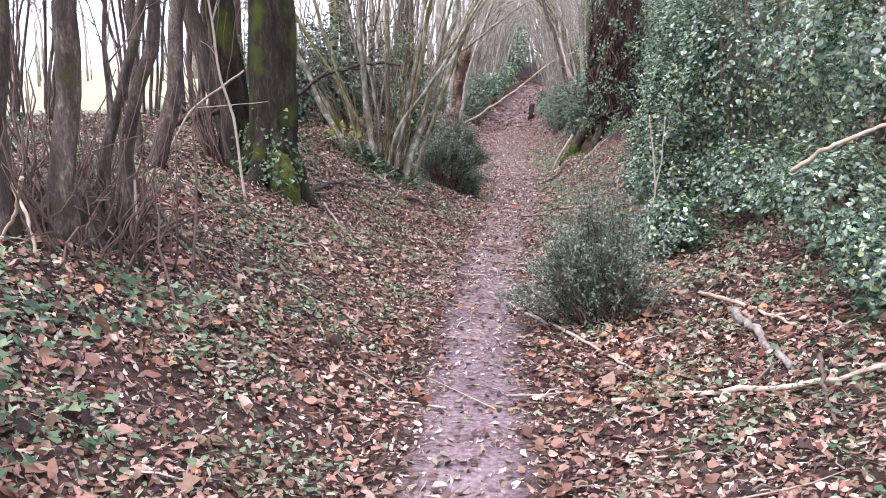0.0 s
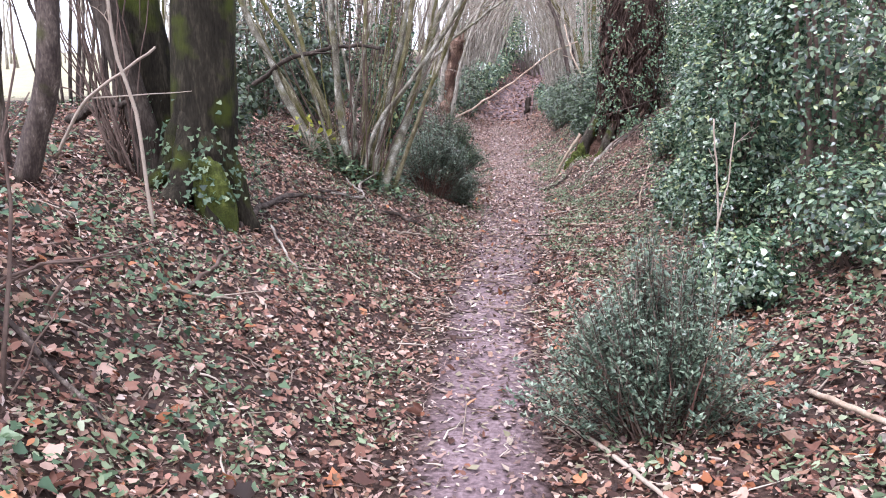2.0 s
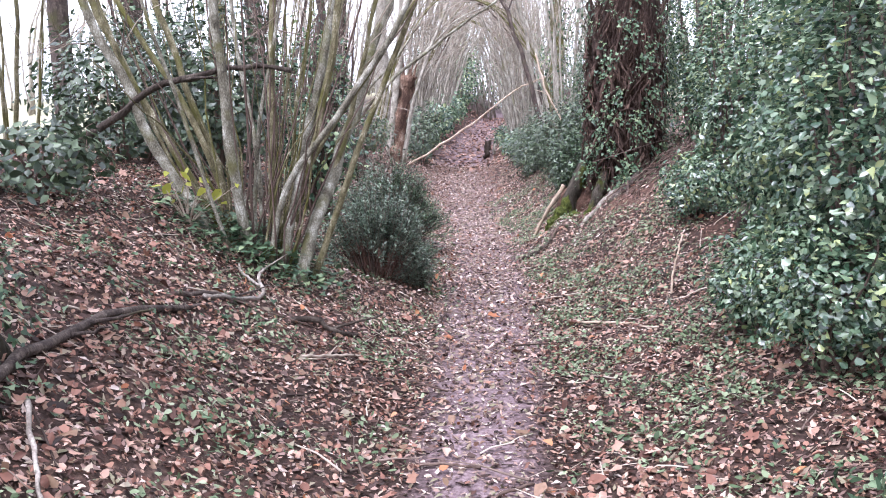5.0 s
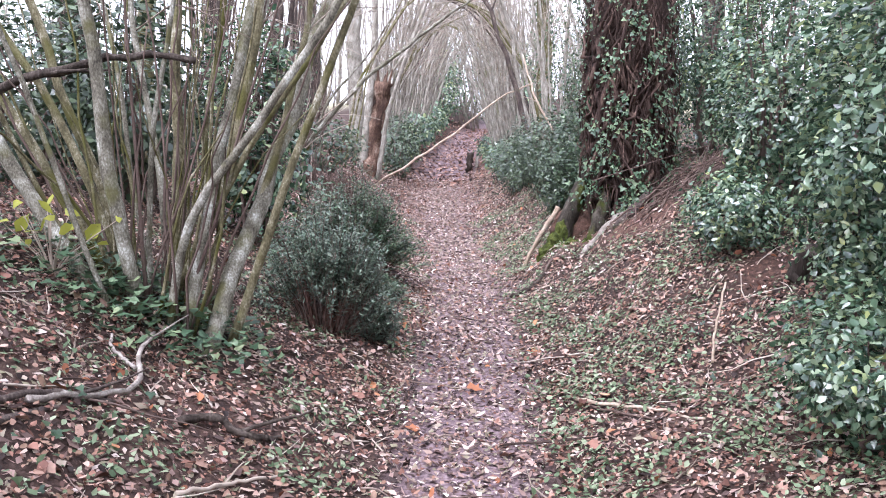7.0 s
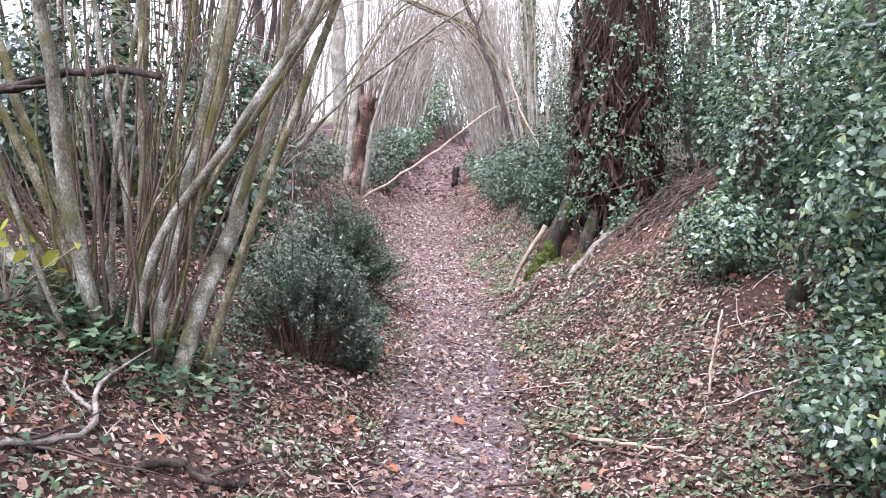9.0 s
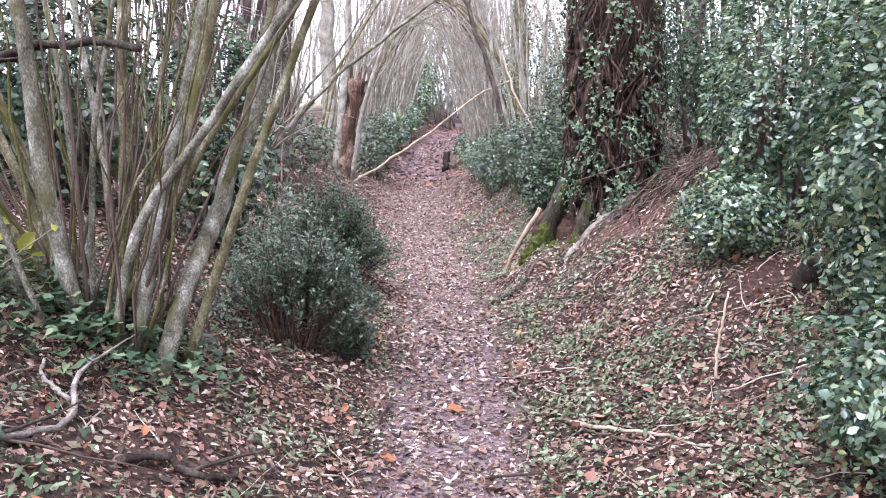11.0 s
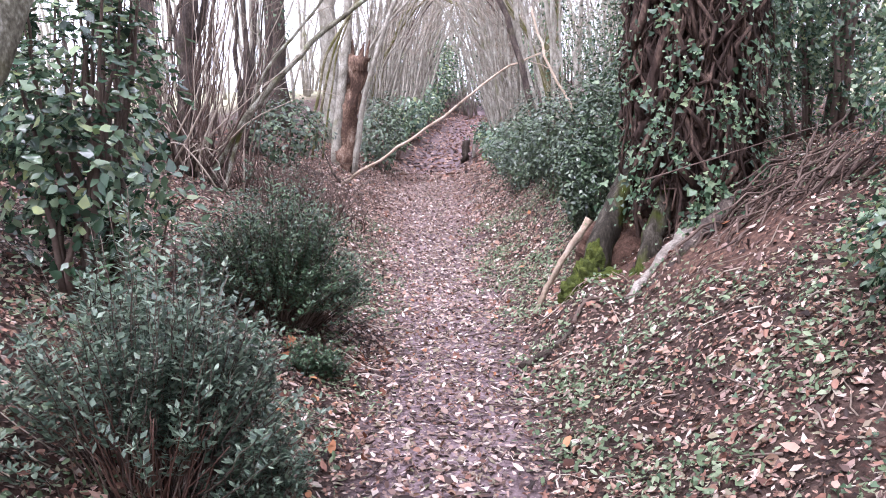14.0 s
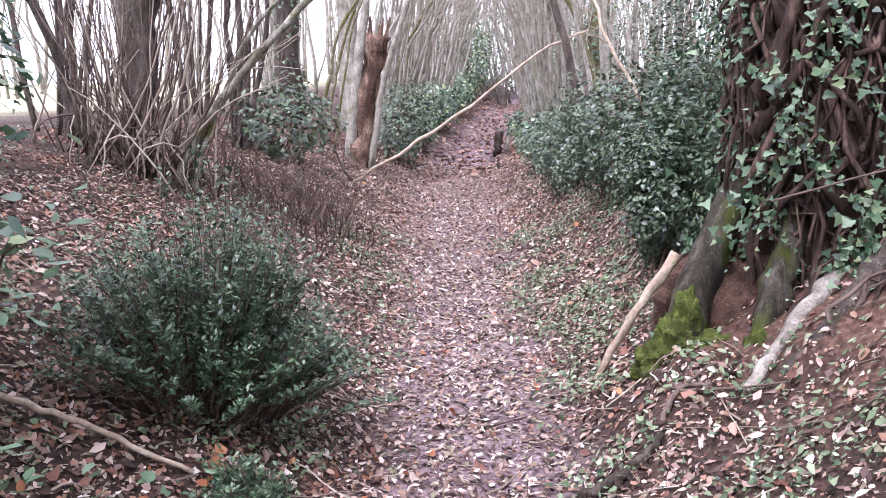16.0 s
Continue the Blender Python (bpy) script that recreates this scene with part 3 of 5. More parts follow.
pole = thing("dead_sapling", -1.53, 4.9, "thin pale dead sapling leaning beside the mossy tree", "sapling")
stem_set(pole, [([(-1.5, 4.9, gz(-1.5, 4.9) - 0.05), (-1.58, 4.9, 1.3), (-1.7, 4.9, 2.06), (-1.95, 4.95, 3.6)], 0.012, 0.006)], TWIG, 7, twigs=3, twig_len=0.4)
stick("leaning_branch", [(-2.35, 5.25, 0.0), (-2.1, 5.2, 0.45), (-1.6, 5.2, 0.95)], 0.012, 0.008, TWIG, "pale broken branch propped against the mossy tree", 1)
stick("leaning_branch", [(-2.7, 5.9, 0.15), (-2.4, 5.75, 0.3), (-2.05, 5.65, 0.5)], 0.03, 0.02, BARK_DARK, "dark fallen bough behind the mossy tree", 2)
stick("fallen_branch", [(-1.5, 3.2, 0.3), (-0.95, 3.15, 0.07), (-0.5, 3.01, 0.02)], 0.014, 0.007, BARK_STOOL, "long brown branch sloping down from the stool", 1)
stick("fallen_branch", [(-1.55, 2.3, 0.4), (-1.38, 2.25, 0.16), (-1.3, 2.2, 0.0)], 0.01, 0.008, DEADWOOD, "thin pale stick leaning on the stool", 0)
stick("fallen_branch", [(-1.3, 2.15, 0.38), (-1.4, 2.2, 0.15), (-1.5, 2.2, 0.0)], 0.01, 0.008, DEADWOOD, "thin pale stick leaning on the stool", 0)
stick("fallen_branch", [(-1.25, 2.95, 0.4), (-1.2, 2.85, 0.12), (-1.18, 2.75, 0.0)], 0.008, 0.005, TWIG, "thin brown stick leaning on the stool", 0)
stick("fallen_branch", [(-1.36, 5.7, 0.02), (-1.4, 6.2, 0.06), (-1.44, 6.9, 0.06), (-1.37, 7.4, 0.03), (-1.24, 8.0, 0.02)], 0.026, 0.014, BARK_STOOL, "crooked grey branch lying below the mossy tree", 2)
stick("fallen_branch", [(-1.08, 4.45, 0.02), (-1.06, 4.67, 0.04), (-1.1, 4.93, 0.05), (-1.19, 5.4, 0.03)], 0.014, 0.008, TWIG_DARK, "dark forked stick among dead leaves", 2)
stick("fallen_branch", [(-1.1, 4.25, 0.03), (-1.01, 4.44, 0.03), (-0.88, 4.55, 0.02)], 0.009, 0.006, TWIG, "brown stick among dead leaves", 1)
stick("fallen_branch", [(-1.21, 5.9, 0.08), (-0.97, 5.58, 0.04), (-0.84, 5.43, 0.02)], 0.01, 0.006, BLEACHED, "thin pale stick by the crooked branch", 0)
stick("fallen_branch", [(-0.84, 5.45, 0.02), (-0.74, 5.43, 0.02), (-0.62, 5.46, 0.02)], 0.01, 0.006, DEADWOOD, "pale stick on the leafy slope", 0)

# ---- left bank: the large hazel clump ----
hazel = thing("hazel_clump", -1.5, 9.1, "large hazel clump with olive and pale stems", "coppice", "hazel clumps along the lane")
HB = [
    # foot x, foot y, mid (x, z), upper (x, z), radius
    (-1.24, 9.08, -1.07, 0.98, -0.66, 2.28, 0.05),
    (-1.17, 9.15, -0.85, 1.20, -0.35, 2.05, 0.026),
    (-1.36, 9.05, -1.22, 1.30, -0.88, 2.20, 0.037),
    (-1.45, 9.20, -1.19, 1.22, -0.96, 2.20, 0.033),
    (-1.57, 8.95, -1.65, 1.31, -1.66, 2.20, 0.040),
    (-1.50, 9.30, -1.48, 1.31, -1.52, 2.20, 0.037),
    (-1.82, 9.05, -2.18, 1.22, -2.55, 1.95, 0.042),
    (-1.76, 9.25, -1.92, 1.22, -2.26, 2.20, 0.030),
    (-1.64, 8.85, -1.80, 1.22, -2.05, 2.20, 0.015),
    (-1.70, 9.15, -1.95, 1.45, -2.35, 2.05, 0.026),
    (-1.42, 9.00, -1.36, 1.01, -0.85, 1.65, 0.026),
    (-1.55, 9.20, -1.09, 1.37, -0.84, 1.68, 0.022),
    (-1.48, 9.35, -1.27, 1.31, -1.06, 2.02, 0.028),
    (-1.30, 9.30, -1.00, 1.25, -0.70, 1.95, 0.024),
    (-1.60, 9.40, -1.70, 1.40, -1.85, 2.20, 0.022),
    (-1.85, 9.30, -2.30, 1.35, -2.80, 2.10, 0.034),
    (-1.58, 9.10, -1.50, 1.40, -1.30, 2.20, 0.016),
    (-1.40, 9.25, -1.30, 1.40, -1.20, 2.20, 0.014),
    (-1.68, 9.35, -1.80, 1.40, -1.98, 2.20, 0.016),
    (-1.88, 9.15, -2.10, 1.00, -2.42, 1.70, 0.018),
]
stems = []
for fx, fy, mx, mz, ux, uz, r in HB:
    dy = (fy - 9.1) * 0.9 + rng.normal() * 0.05 + (0.3 if fx > -1.4 else 0.0)
    ux -= 0.16 if -1.4 < fx and r < 0.05 else 0.0
    slope = (ux - mx) / (uz - mz)
    g = gz(fx, fy) - 0.06
    top = uz + 2.6
    if r == 0.05:
        stems.append(([(-1.22, 9.0, g), (-1.11, 9.41, 0.98), (-0.78, 10.05, 2.36), (-0.25, 11.1, 4.9)], r, 0.025))
        continue
    stems.append(([(fx, fy, g), (mx, fy + dy * 0.4, mz), (ux, fy + dy, uz), (ux + slope * 2.2, fy + dy * 2.2, top)], r, r * 0.45))
stem_set(hazel, stems[1::2], BARK_HAZEL, 9, twigs=5, twig_len=0.8, knots=0.05)
stem_set(hazel, stems[::2], BARK_GREY, 9, twigs=5, twig_len=0.8, knots=0.05)
fine = []
for _ in range(48):
    fx, fy = -1.55 + rng.uniform(-0.32, 0.3), 9.15 + rng.uniform(-0.2, 0.25)
    tx = fx + (fx + 1.55) * 2.8 + rng.normal() * 0.32
    fine.append((curve([(fx, fy, gz(fx, fy) - 0.03), ((fx * 2 + tx) / 3, fy, 1.2), (tx, fy + rng.normal() * 0.3, rng.uniform(1.6, 3.6))], 9, 0.015), rng.uniform(0.005, 0.012), 0.003))
single_shoots(hazel, "shoot", fine[::2], TWIG_DARK)
single_shoots(hazel, "shoot", fine[1::2], BARK_HAZEL)
N = 900
a = rng.uniform(0, 6.28, N)
rd = rng.uniform(0.1, 0.75, N)
px, py = -1.55 + rd * np.cos(a) * 1.0, 9.0 + rd * np.sin(a) * 0.7
P = np.stack([px, py, height(px, py) + rng.uniform(0.02, 0.22, N)], 1)
part("ivy_cover", leaves("ivy_cover", P, rng.uniform(0.04, 0.075, N), up_random(N, 0.5), IVYSHAPE, IVY), hazel)
stick("dead_branch", [(-2.9, 9.0, 0.25), (-2.26, 9.02, 0.9), (-1.7, 9.05, 1.28), (-1.22, 9.0, 1.5)], 0.03, 0.018, BARK_DARK, "dark dead branch caught in the hazel stems", 2)
stick("fallen_branch", [(-1.34, 7.65, 0.04), (-1.22, 7.98, 0.05), (-1.16, 8.13, 0.05), (-1.21, 8.28, 0.06), (-1.3, 8.36, 0.06), (-1.36, 8.7, 0.1)], 0.014, 0.01, BLEACHED, "pale twisting branch at the foot of the hazel", 1)
stick("fallen_branch", [(-1.24, 8.27, 0.05), (-1.38, 8.31, 0.07), (-1.44, 8.45, 0.09)], 0.01, 0.006, BLEACHED, "short pale crooked twig at the foot of the hazel", 0)
stick("fallen_branch", [(-1.0, 8.14, 0.02), (-0.89, 8.25, 0.05), (-0.72, 8.22, 0.03), (-0.6, 8.38, 0.03)], 0.02, 0.014, BARK_DARK, "short dark crooked branch on the leaves", 1)
stick("fallen_branch", [(-0.78, 7.62, 0.02), (-0.62, 7.92, 0.03), (-0.5, 8.08, 0.02)], 0.01, 0.006, TWIG, "brown stick on the leaves", 1)
stick("fallen_branch", [(-1.45, 7.5, 0.03), (-1.32, 7.75, 0.05), (-1.2, 8.0, 0.02)], 0.016, 0.011, BARK_STOOL, "brown branch lying under ivy", 1)
yel = thing("yellow_sprig", -2.0, 8.9, "low sprig of large yellow-green leaves", "plant")
P = np.stack([rng.normal(-1.95, 0.16, 16), rng.normal(8.8, 0.1, 16), rng.uniform(0.9, 1.2, 16)], 1)
for p in P:
    part("leaf", leaves("leaf", [p], rng.uniform(0.07, 0.12), rng.normal(size=(1, 3)) + [0, -0.6, 0.6], OVAL, YELLOW_LEAF), yel)
single_shoots(yel, "sprig_stem", [(curve([(-1.95, 8.85, gz(-1.95, 8.85) - 0.03), (-1.95, 8.82, 0.85), p], 6), 0.006, 0.002) for p in P], TWIG, 4)

# ---- small evergreen bushes ----
DEAD_SHOOT = material("dead_red_shoot", [(0.2, (0.045, 0.02, 0.016)), (0.5, (0.13, 0.065, 0.05)), (0.85, (0.28, 0.17, 0.13))], 5, 0.85, 0.2, island=0.6)


def evergreen_bush(cx, cy, rx, ry, h, shoots, size, mat, label, bare=0.25, dead=0):
    """Many upright wiry shoots from one root, leafy above a bare base, crowded into uneven tufts."""
    owner = thing("evergreen_bush", cx, cy, label, "bush", "evergreen bushes")
    tufts = [(rng.uniform(0, 6.28), rng.uniform(0.15, 1.0) ** 0.7, rng.uniform(0.6, 1.12)) for _ in range(15)]
    P, H, N, stalks, size_each = [], [], [], [], []
    for i in range(shoots):
        ta, tf, th = tufts[rng.integers(len(tufts))]
        dx, dy = tf * rx * math.cos(ta) + rng.normal() * 0.25 * rx, tf * ry * math.sin(ta) + rng.normal() * 0.25 * ry
        f = min(math.hypot(dx / rx, dy / ry), 1.25)
        top = h * th * (1 - 0.42 * f * f) * rng.uniform(0.75, 1.06)
        bx, by = cx + dx * 0.35 + rng.normal() * 0.02, cy + dy * 0.35 + rng.normal() * 0.02
        g = gz(bx, by)
        line = curve([(bx, by, g - 0.03), (bx + dx * 0.3, by + dy * 0.3, g + top * 0.5), (cx + dx, cy + dy, g + max(top, 0.12))], 9, 0.01)
        stalks.append((line, rng.uniform(0.0025, 0.0045), 0.0012))
        n = int(rng.integers(36, 60))
        u = bare + (1 - bare) * rng.uniform(0, 1, n) ** 0.75
        p = np.stack([np.interp(u, np.linspace(0, 1, 9), line[:, c]) for c in range(3)], 1)
        a = rng.uniform(0, 6.28, n)
        out = np.stack([np.cos(a), np.sin(a), rng.uniform(0.35, 1.0, n)], 1)
        P.append(p + out * [0.022, 0.022, 0.008])
        H.append(out)
        N.append(np.stack([-np.cos(a) * 0.5, -np.sin(a) * 0.5, np.full(n, 1.0)], 1) + rng.normal(size=(n, 3)) * 0.35)
        size_each.append(size * rng.uniform(0.65, 1.25, n) * (1.05 - 0.25 * u))
    for k in range(0, 40):
        part("branch", tubes("branch", [stalks[k]], TWIG_DARK, 5), owner)
    tagged(part("shoot_spray", tubes("shoot_spray", stalks[40:], TWIG_DARK, 3), owner), kind="stuff")
    for _ in range(dead):
        a, f = rng.uniform(2.6, 6.0), rng.uniform(0.2, 0.75)
        bx, by = cx + 0.4 * f * rx * math.cos(a), cy + 0.5 * f * ry * math.sin(a)
        e = (cx + f * 1.1 * rx * math.cos(a), cy + f * ry * math.sin(a))
        part("dead_shoot", tubes("dead_shoot", [(curve([(bx, by, gz(bx, by) - 0.02), (*e, gz(*e) + h * rng.uniform(0.25, 0.5))], 5, 0.008), 0.004, 0.002)], DEAD_SHOOT, 4), owner)
    part("crown", leaves("crown", np.concatenate(P), np.concatenate(size_each), np.concatenate(N), NARROW, mat, 0.3, np.concatenate(H)), owner)
    return owner


evergreen_bush(1.32, 4.04, 0.52, 0.42, 0.86, 430, 0.031, BROOM, "low grey-green small-leaved bush beside the path", 0.22, 14)
evergreen_bush(-0.92, 10.35, 0.48, 0.42, 0.88, 330, 0.038, BROOM, "rounded small-leaved evergreen bush with bare reddish base", 0.36, 60)
evergreen_bush(-0.6, 10.5, 0.2, 0.2, 0.42, 90, 0.034, BROOM, "low tuft of small evergreen leaves by the path", 0.15, 0)
evergreen_bush(-1.2, 12.6, 0.58, 0.46, 1.0, 460, 0.036, BROOM_DARK, "dark small-leaved evergreen bush on the bank foot", 0.38, 40)
evergreen_bush(-0.78, 12.0, 0.15, 0.15, 0.22, 60, 0.03, BROOM_DARK, "low tuft of dark evergreen leaves by the path", 0.1, 0)

# ---- right side: hollies ----
HOLLIES = [
    (3.55, 3.4, 0.95, 1.0, 2.7), (3.35, 5.3, 0.95, 1.1, 3.3), (2.75, 6.9, 0.95, 0.9, 3.7), (2.55, 8.3, 0.85, 0.9, 3.9),
    (2.85, 10.0, 0.8, 0.9, 3.9), (3.4, 11.6, 0.9, 0.9, 4.2), (2.75, 14.6, 0.9, 0.9, 3.6), (2.3, 9.2, 0.5, 0.7, 1.9), (2.35, 11.2, 0.5, 0.6, 2.2), (2.15, 7.6, 0.55, 0.6, 2.2), (1.9, 15.3, 0.7, 0.8, 2.4),
]
for i, (cx, cy, rx, ry, h) in enumerate(HOLLIES):
    shrub("holly_shrub", cx, cy, rx, ry, h, 12500 if h > 3 else 8500, 0.046, SPINY, HOLLY, "tall glossy green holly shrub on the bank", "shrub", 12, "hollies on the bank", shell=0.4, gap=0.5)
LOW = [(1.85, 5.65, 0.35, 0.4, 0.5), (2.75, 4.4, 0.5, 0.6, 0.7), (2.5, 5.8, 0.5, 0.6, 0.7), (2.35, 9.3, 0.45, 0.55, 0.9), (2.0, 7.4, 0.45, 0.5, 0.8), (2.75, 3.2, 0.4, 0.5, 0.5),
       (1.05, 15.5, 0.45, 0.7, 1.3), (0.75, 16.9, 0.5, 0.7, 1.2), (1.5, 16.8, 0.6, 0.7, 2.0), (0.4, 18.6, 0.5, 0.8, 1.0), (0.95, 14.6, 0.3, 0.4, 1.0), (1.85, 8.3, 0.35, 0.5, 0.7), (1.95, 10.9, 0.35, 0.5, 0.6), (2.6, 12.2, 0.45, 0.5, 0.9)]
for cx, cy, rx, ry, h in LOW:
    shrub("undershrub", cx, cy, rx, ry, h, 3600 if cy < 14 else 6500, 0.04, SPINY, HOLLY if cy < 14 else HOLLY_DARK, "low leafy evergreen undergrowth", "shrub", 8, "undergrowth on the bank", shell=0.3, gap=0.25 if cy < 14 else 0.45)

# ---- left side: hollies behind ----
shrub("holly_shrub", -1.8, 11.55, 0.5, 0.5, 2.1, 4200, 0.06, SPINY, HOLLY, "straggly holly with pale shoots behind the bushes", "shrub", 22, "hollies on the bank", shell=0.3, gap=0.45)
for cx, cy, rx, ry, h, n in [(-2.7, 11.2, 0.6, 0.7, 2.0, 3500), (-3.5, 11.0, 0.9, 0.9, 1.4, 2600), (-4.2, 12.6, 1.1, 1.0, 1.7, 3200), (-2.6, 8.2, 0.4, 0.5, 0.5, 700), (-3.0, 18.9, 0.7, 0.8, 1.0, 1500), (-2.55, 24.2, 0.45, 1.2, 1.6, 2200), (-3.7, 13.9, 0.7, 0.7, 1.2, 1500)]:
    shrub("holly_shrub", cx, cy, rx, ry, h, n, 0.07, SPINY, HOLLY_DARK, "dark green holly shrub on the bank", "shrub", 9, "hollies on the bank", shell=0.4, gap=0.32)
for bx, by, bz in ((-1.35, 11.55, 0.95), (-1.15, 11.2, 0.55), (-1.5, 11.3, 0.75), (-1.3, 11.75, 1.15), (-1.05, 11.55, 0.35), (-1.4, 11.0, 0.7)):
    sprig = thing("holly_sprig", bx, by, "glossy pale-lit holly sprig reaching over the bank", "plant", "holly sprigs")
    N = 26
    P = np.array([bx, by, bz]) + rng.normal(size=(N, 3)) * [0.11, 0.1, 0.06]
    for p in P:
        part("leaf", leaves("leaf", [p], rng.uniform(0.05, 0.085), up_random(1, 0.5), SPINY, HOLLY), sprig)
    part("sprig_stem", tubes("sprig_stem", [(curve([(bx - 0.3, by + 0.1, gz(bx - 0.3, by + 0.1) - 0.03), (bx - 0.15, by, bz - 0.05), (bx + 0.1, by, bz)], 8), 0.008, 0.003)], TWIG_DARK, 5), sprig)

# ---- right side: saplings and sticks ----
sap = thing("forked_sapling", 1.71, 5.63, "thin pale forked sapling against the hollies", "sapling")
stem_set(sap, [([(1.72, 5.63, gz(1.72, 5.63) - 0.04), (1.7, 5.63, 0.75), (1.64, 5.63, 1.32)], 0.009, 0.005), ([(1.7, 5.63, 0.7), (1.75, 5.63, 0.95), (1.76, 5.63, 1.3)], 0.006, 0.004)], TWIG, 6, twigs=1, twig_len=0.2, twig_r=0.003)
stick("fallen_branch", [(1.32, 2.61, 0.02), (1.86, 2.62, 0.03), (2.24, 2.53, 0.03), (2.5, 2.53, 0.03)], 0.015, 0.011, DEADWOOD, "straight pale peeled branch lying on dead leaves", 1)
stick("fallen_branch", [(2.02, 3.7, 0.04), (2.07, 3.12, 0.04), (2.13, 2.76, 0.03)], 0.026, 0.019, BLEACHED, "thick grey weathered branch on the leaves", 0)
stick("fallen_branch", [(1.9, 4.2, 0.03), (2.08, 3.78, 0.05), (2.26, 3.25, 0.04)], 0.014, 0.009, DEADWOOD, "brown branch crossing the weathered one", 1)
stick("fallen_branch", [(0.78, 4.25, 0.02), (1.13, 3.72, 0.03), (1.45, 2.98, 0.02)], 0.013, 0.007, TWIG, "crooked brown stick beside the path", 3)
stick("fallen_branch", [(2.25, 2.75, 0.04), (2.18, 2.4, 0.05), (2.16, 2.15, 0.03)], 0.012, 0.008, TWIG_DARK, "dark stick under the ivy", 1)
stick("leaning_branch", [(2.3, 3.75, 0.75), (2.45, 3.6, 0.85), (2.75, 3.5, 0.9)], 0.014, 0.01, DEADWOOD, "pale broken stick poking out of the holly", 1)
for x0, y0, x1, y1 in ((-0.04, 6.72, 0.28, 6.74), (0.29, 6.37, 0.51, 6.6), (0.35, 5.96, 0.47, 5.9), (0.1, 5.2, 0.3, 5.3), (0.66, 9.42, 1.21, 8.75), (0.75, 5.3, 1.0, 5.1)):
    stick("stick", [(x0, y0, 0.012), ((x0 + x1) / 2, (y0 + y1) / 2 + 0.02, 0.018), (x1, y1, 0.012)], 0.009, 0.006, TWIG_DARK, "short dark stick on the path", 0)
stick("fallen_branch", [(0.75, 9.35, 0.02), (0.93, 9.16, 0.03), (1.1, 9.0, 0.03), (1.32, 8.77, 0.02)], 0.011, 0.007, DEADWOOD, "thin pale curved stick on the leaves", 0)
stick("fallen_branch", [(1.51, 9.45, 0.0), (1.53, 9.5, 0.16), (1.6, 9.6, 0.36)], 0.008, 0.006, DEADWOOD, "thin pale stick standing in the bank", 0)
stick("fallen_branch", [(0.36, 12.42, 0.02), (0.52, 12.48, 0.03), (0.68, 12.6, 0.04)], 0.022, 0.014, BARK_DARK, "dark stick beside the path", 2)
stick("fallen_branch", [(0.68, 12.7, 0.02), (0.76, 12.78, 0.04), (0.88, 12.75, 0.03)], 0.014, 0.01, TWIG_DARK, "forked twig below the ivy-clad tree", 2)
stick("fallen_branch", [(-1.6, 11.9, 0.05), (-1.35, 11.99, 0.06), (-1.0, 12.07, 0.03)], 0.013, 0.009, DEADWOOD, "pale stick under the dark bush", 0)
stick("fallen_branch", [(-1.55, 11.75, 0.05), (-1.9, 12.0, 0.1), (-2.4, 12.2, 0.08)], 0.02, 0.014, BARK_STOOL, "brown branch on the bank", 1)

# ---- right side: ivy-clad tree on the bank ----
ivt = thing("ivy_clad_tree", 1.55, 13.6, "large dark tree clad in ivy stems, mossy roots on the bank", "tree")
part("trunk", tubes("trunk", [(curve([(1.5, 13.7, 0.25), (1.52, 13.7, 0.8), (1.56, 13.65, 1.6), (1.62, 13.65, 2.6), (1.62, 13.7, 4.5), (1.5, 13.8, 8.5)], 30, 0.012), 0.38, 0.26)], BARK_IVY, 22, 0.1), ivt)
def buttress(points, r0, r1, seed):
    """A fluted root buttress, wide at the foot."""
    line = curve(points, 22, 0.006)
    me = tubes("mossy_buttress", [(line, r0, r1)], MOSSY_ROOT, 18, 0.03)
    for v in me.vertices:
        k = min(max(v.index // 18, 0), 21)
        c = Vector(line[k])
        o = v.co - c
        flute = 1 + 0.16 * math.sin(3 * math.atan2(o.y, o.x) + seed) + 0.25 * noise.noise(v.co * 7) + 0.3 * (1 - k / 21) ** 2
        v.co = c + o * flute
    part("mossy_buttress", me, ivt, "grey bark root with bright moss at its foot")


MOSSY_ROOT = material("mossy_root_bark", [(0.3, (0.01, 0.008, 0.006)), (0.5, (0.035, 0.029, 0.022)), (0.72, (0.115, 0.098, 0.08))], 16, 0.95, 1.0, (1, 1, 0.3), fine=90, moss=((0.05, 0.06, 0.01), 0.5, 6.0), spec=0.15)
buttress([(0.79, 13.26, 0.2), (0.86, 13.3, 0.48), (0.97, 13.4, 0.8), (1.1, 13.5, 1.08), (1.3, 13.75, 1.4)], 0.085, 0.075, 0.4)
buttress([(1.1, 13.04, 0.18), (1.16, 13.1, 0.5), (1.25, 13.22, 0.82), (1.42, 13.5, 1.15)], 0.06, 0.065, 1.7)
hollow = bpy.data.meshes.new("earth_hollow")
bm = bmesh.new()
bmesh.ops.create_icosphere(bm, subdivisions=5, radius=1)
for v in bm.verts:
    v.co *= 1 + 0.22 * noise.noise(v.co * 2.2) + 0.1 * noise.noise(v.co * 6) + 0.04 * noise.noise(v.co * 16)
    v.co = Vector((1.2 + v.co.x * 0.42, 13.62 + v.co.y * 0.32, 0.45 + v.co.z * 0.5))
bm.to_mesh(hollow)
bm.free()
hollow.materials.append(RED_EARTH)
part("earth_hollow", hollow, ivt, "reddish earth between the roots")
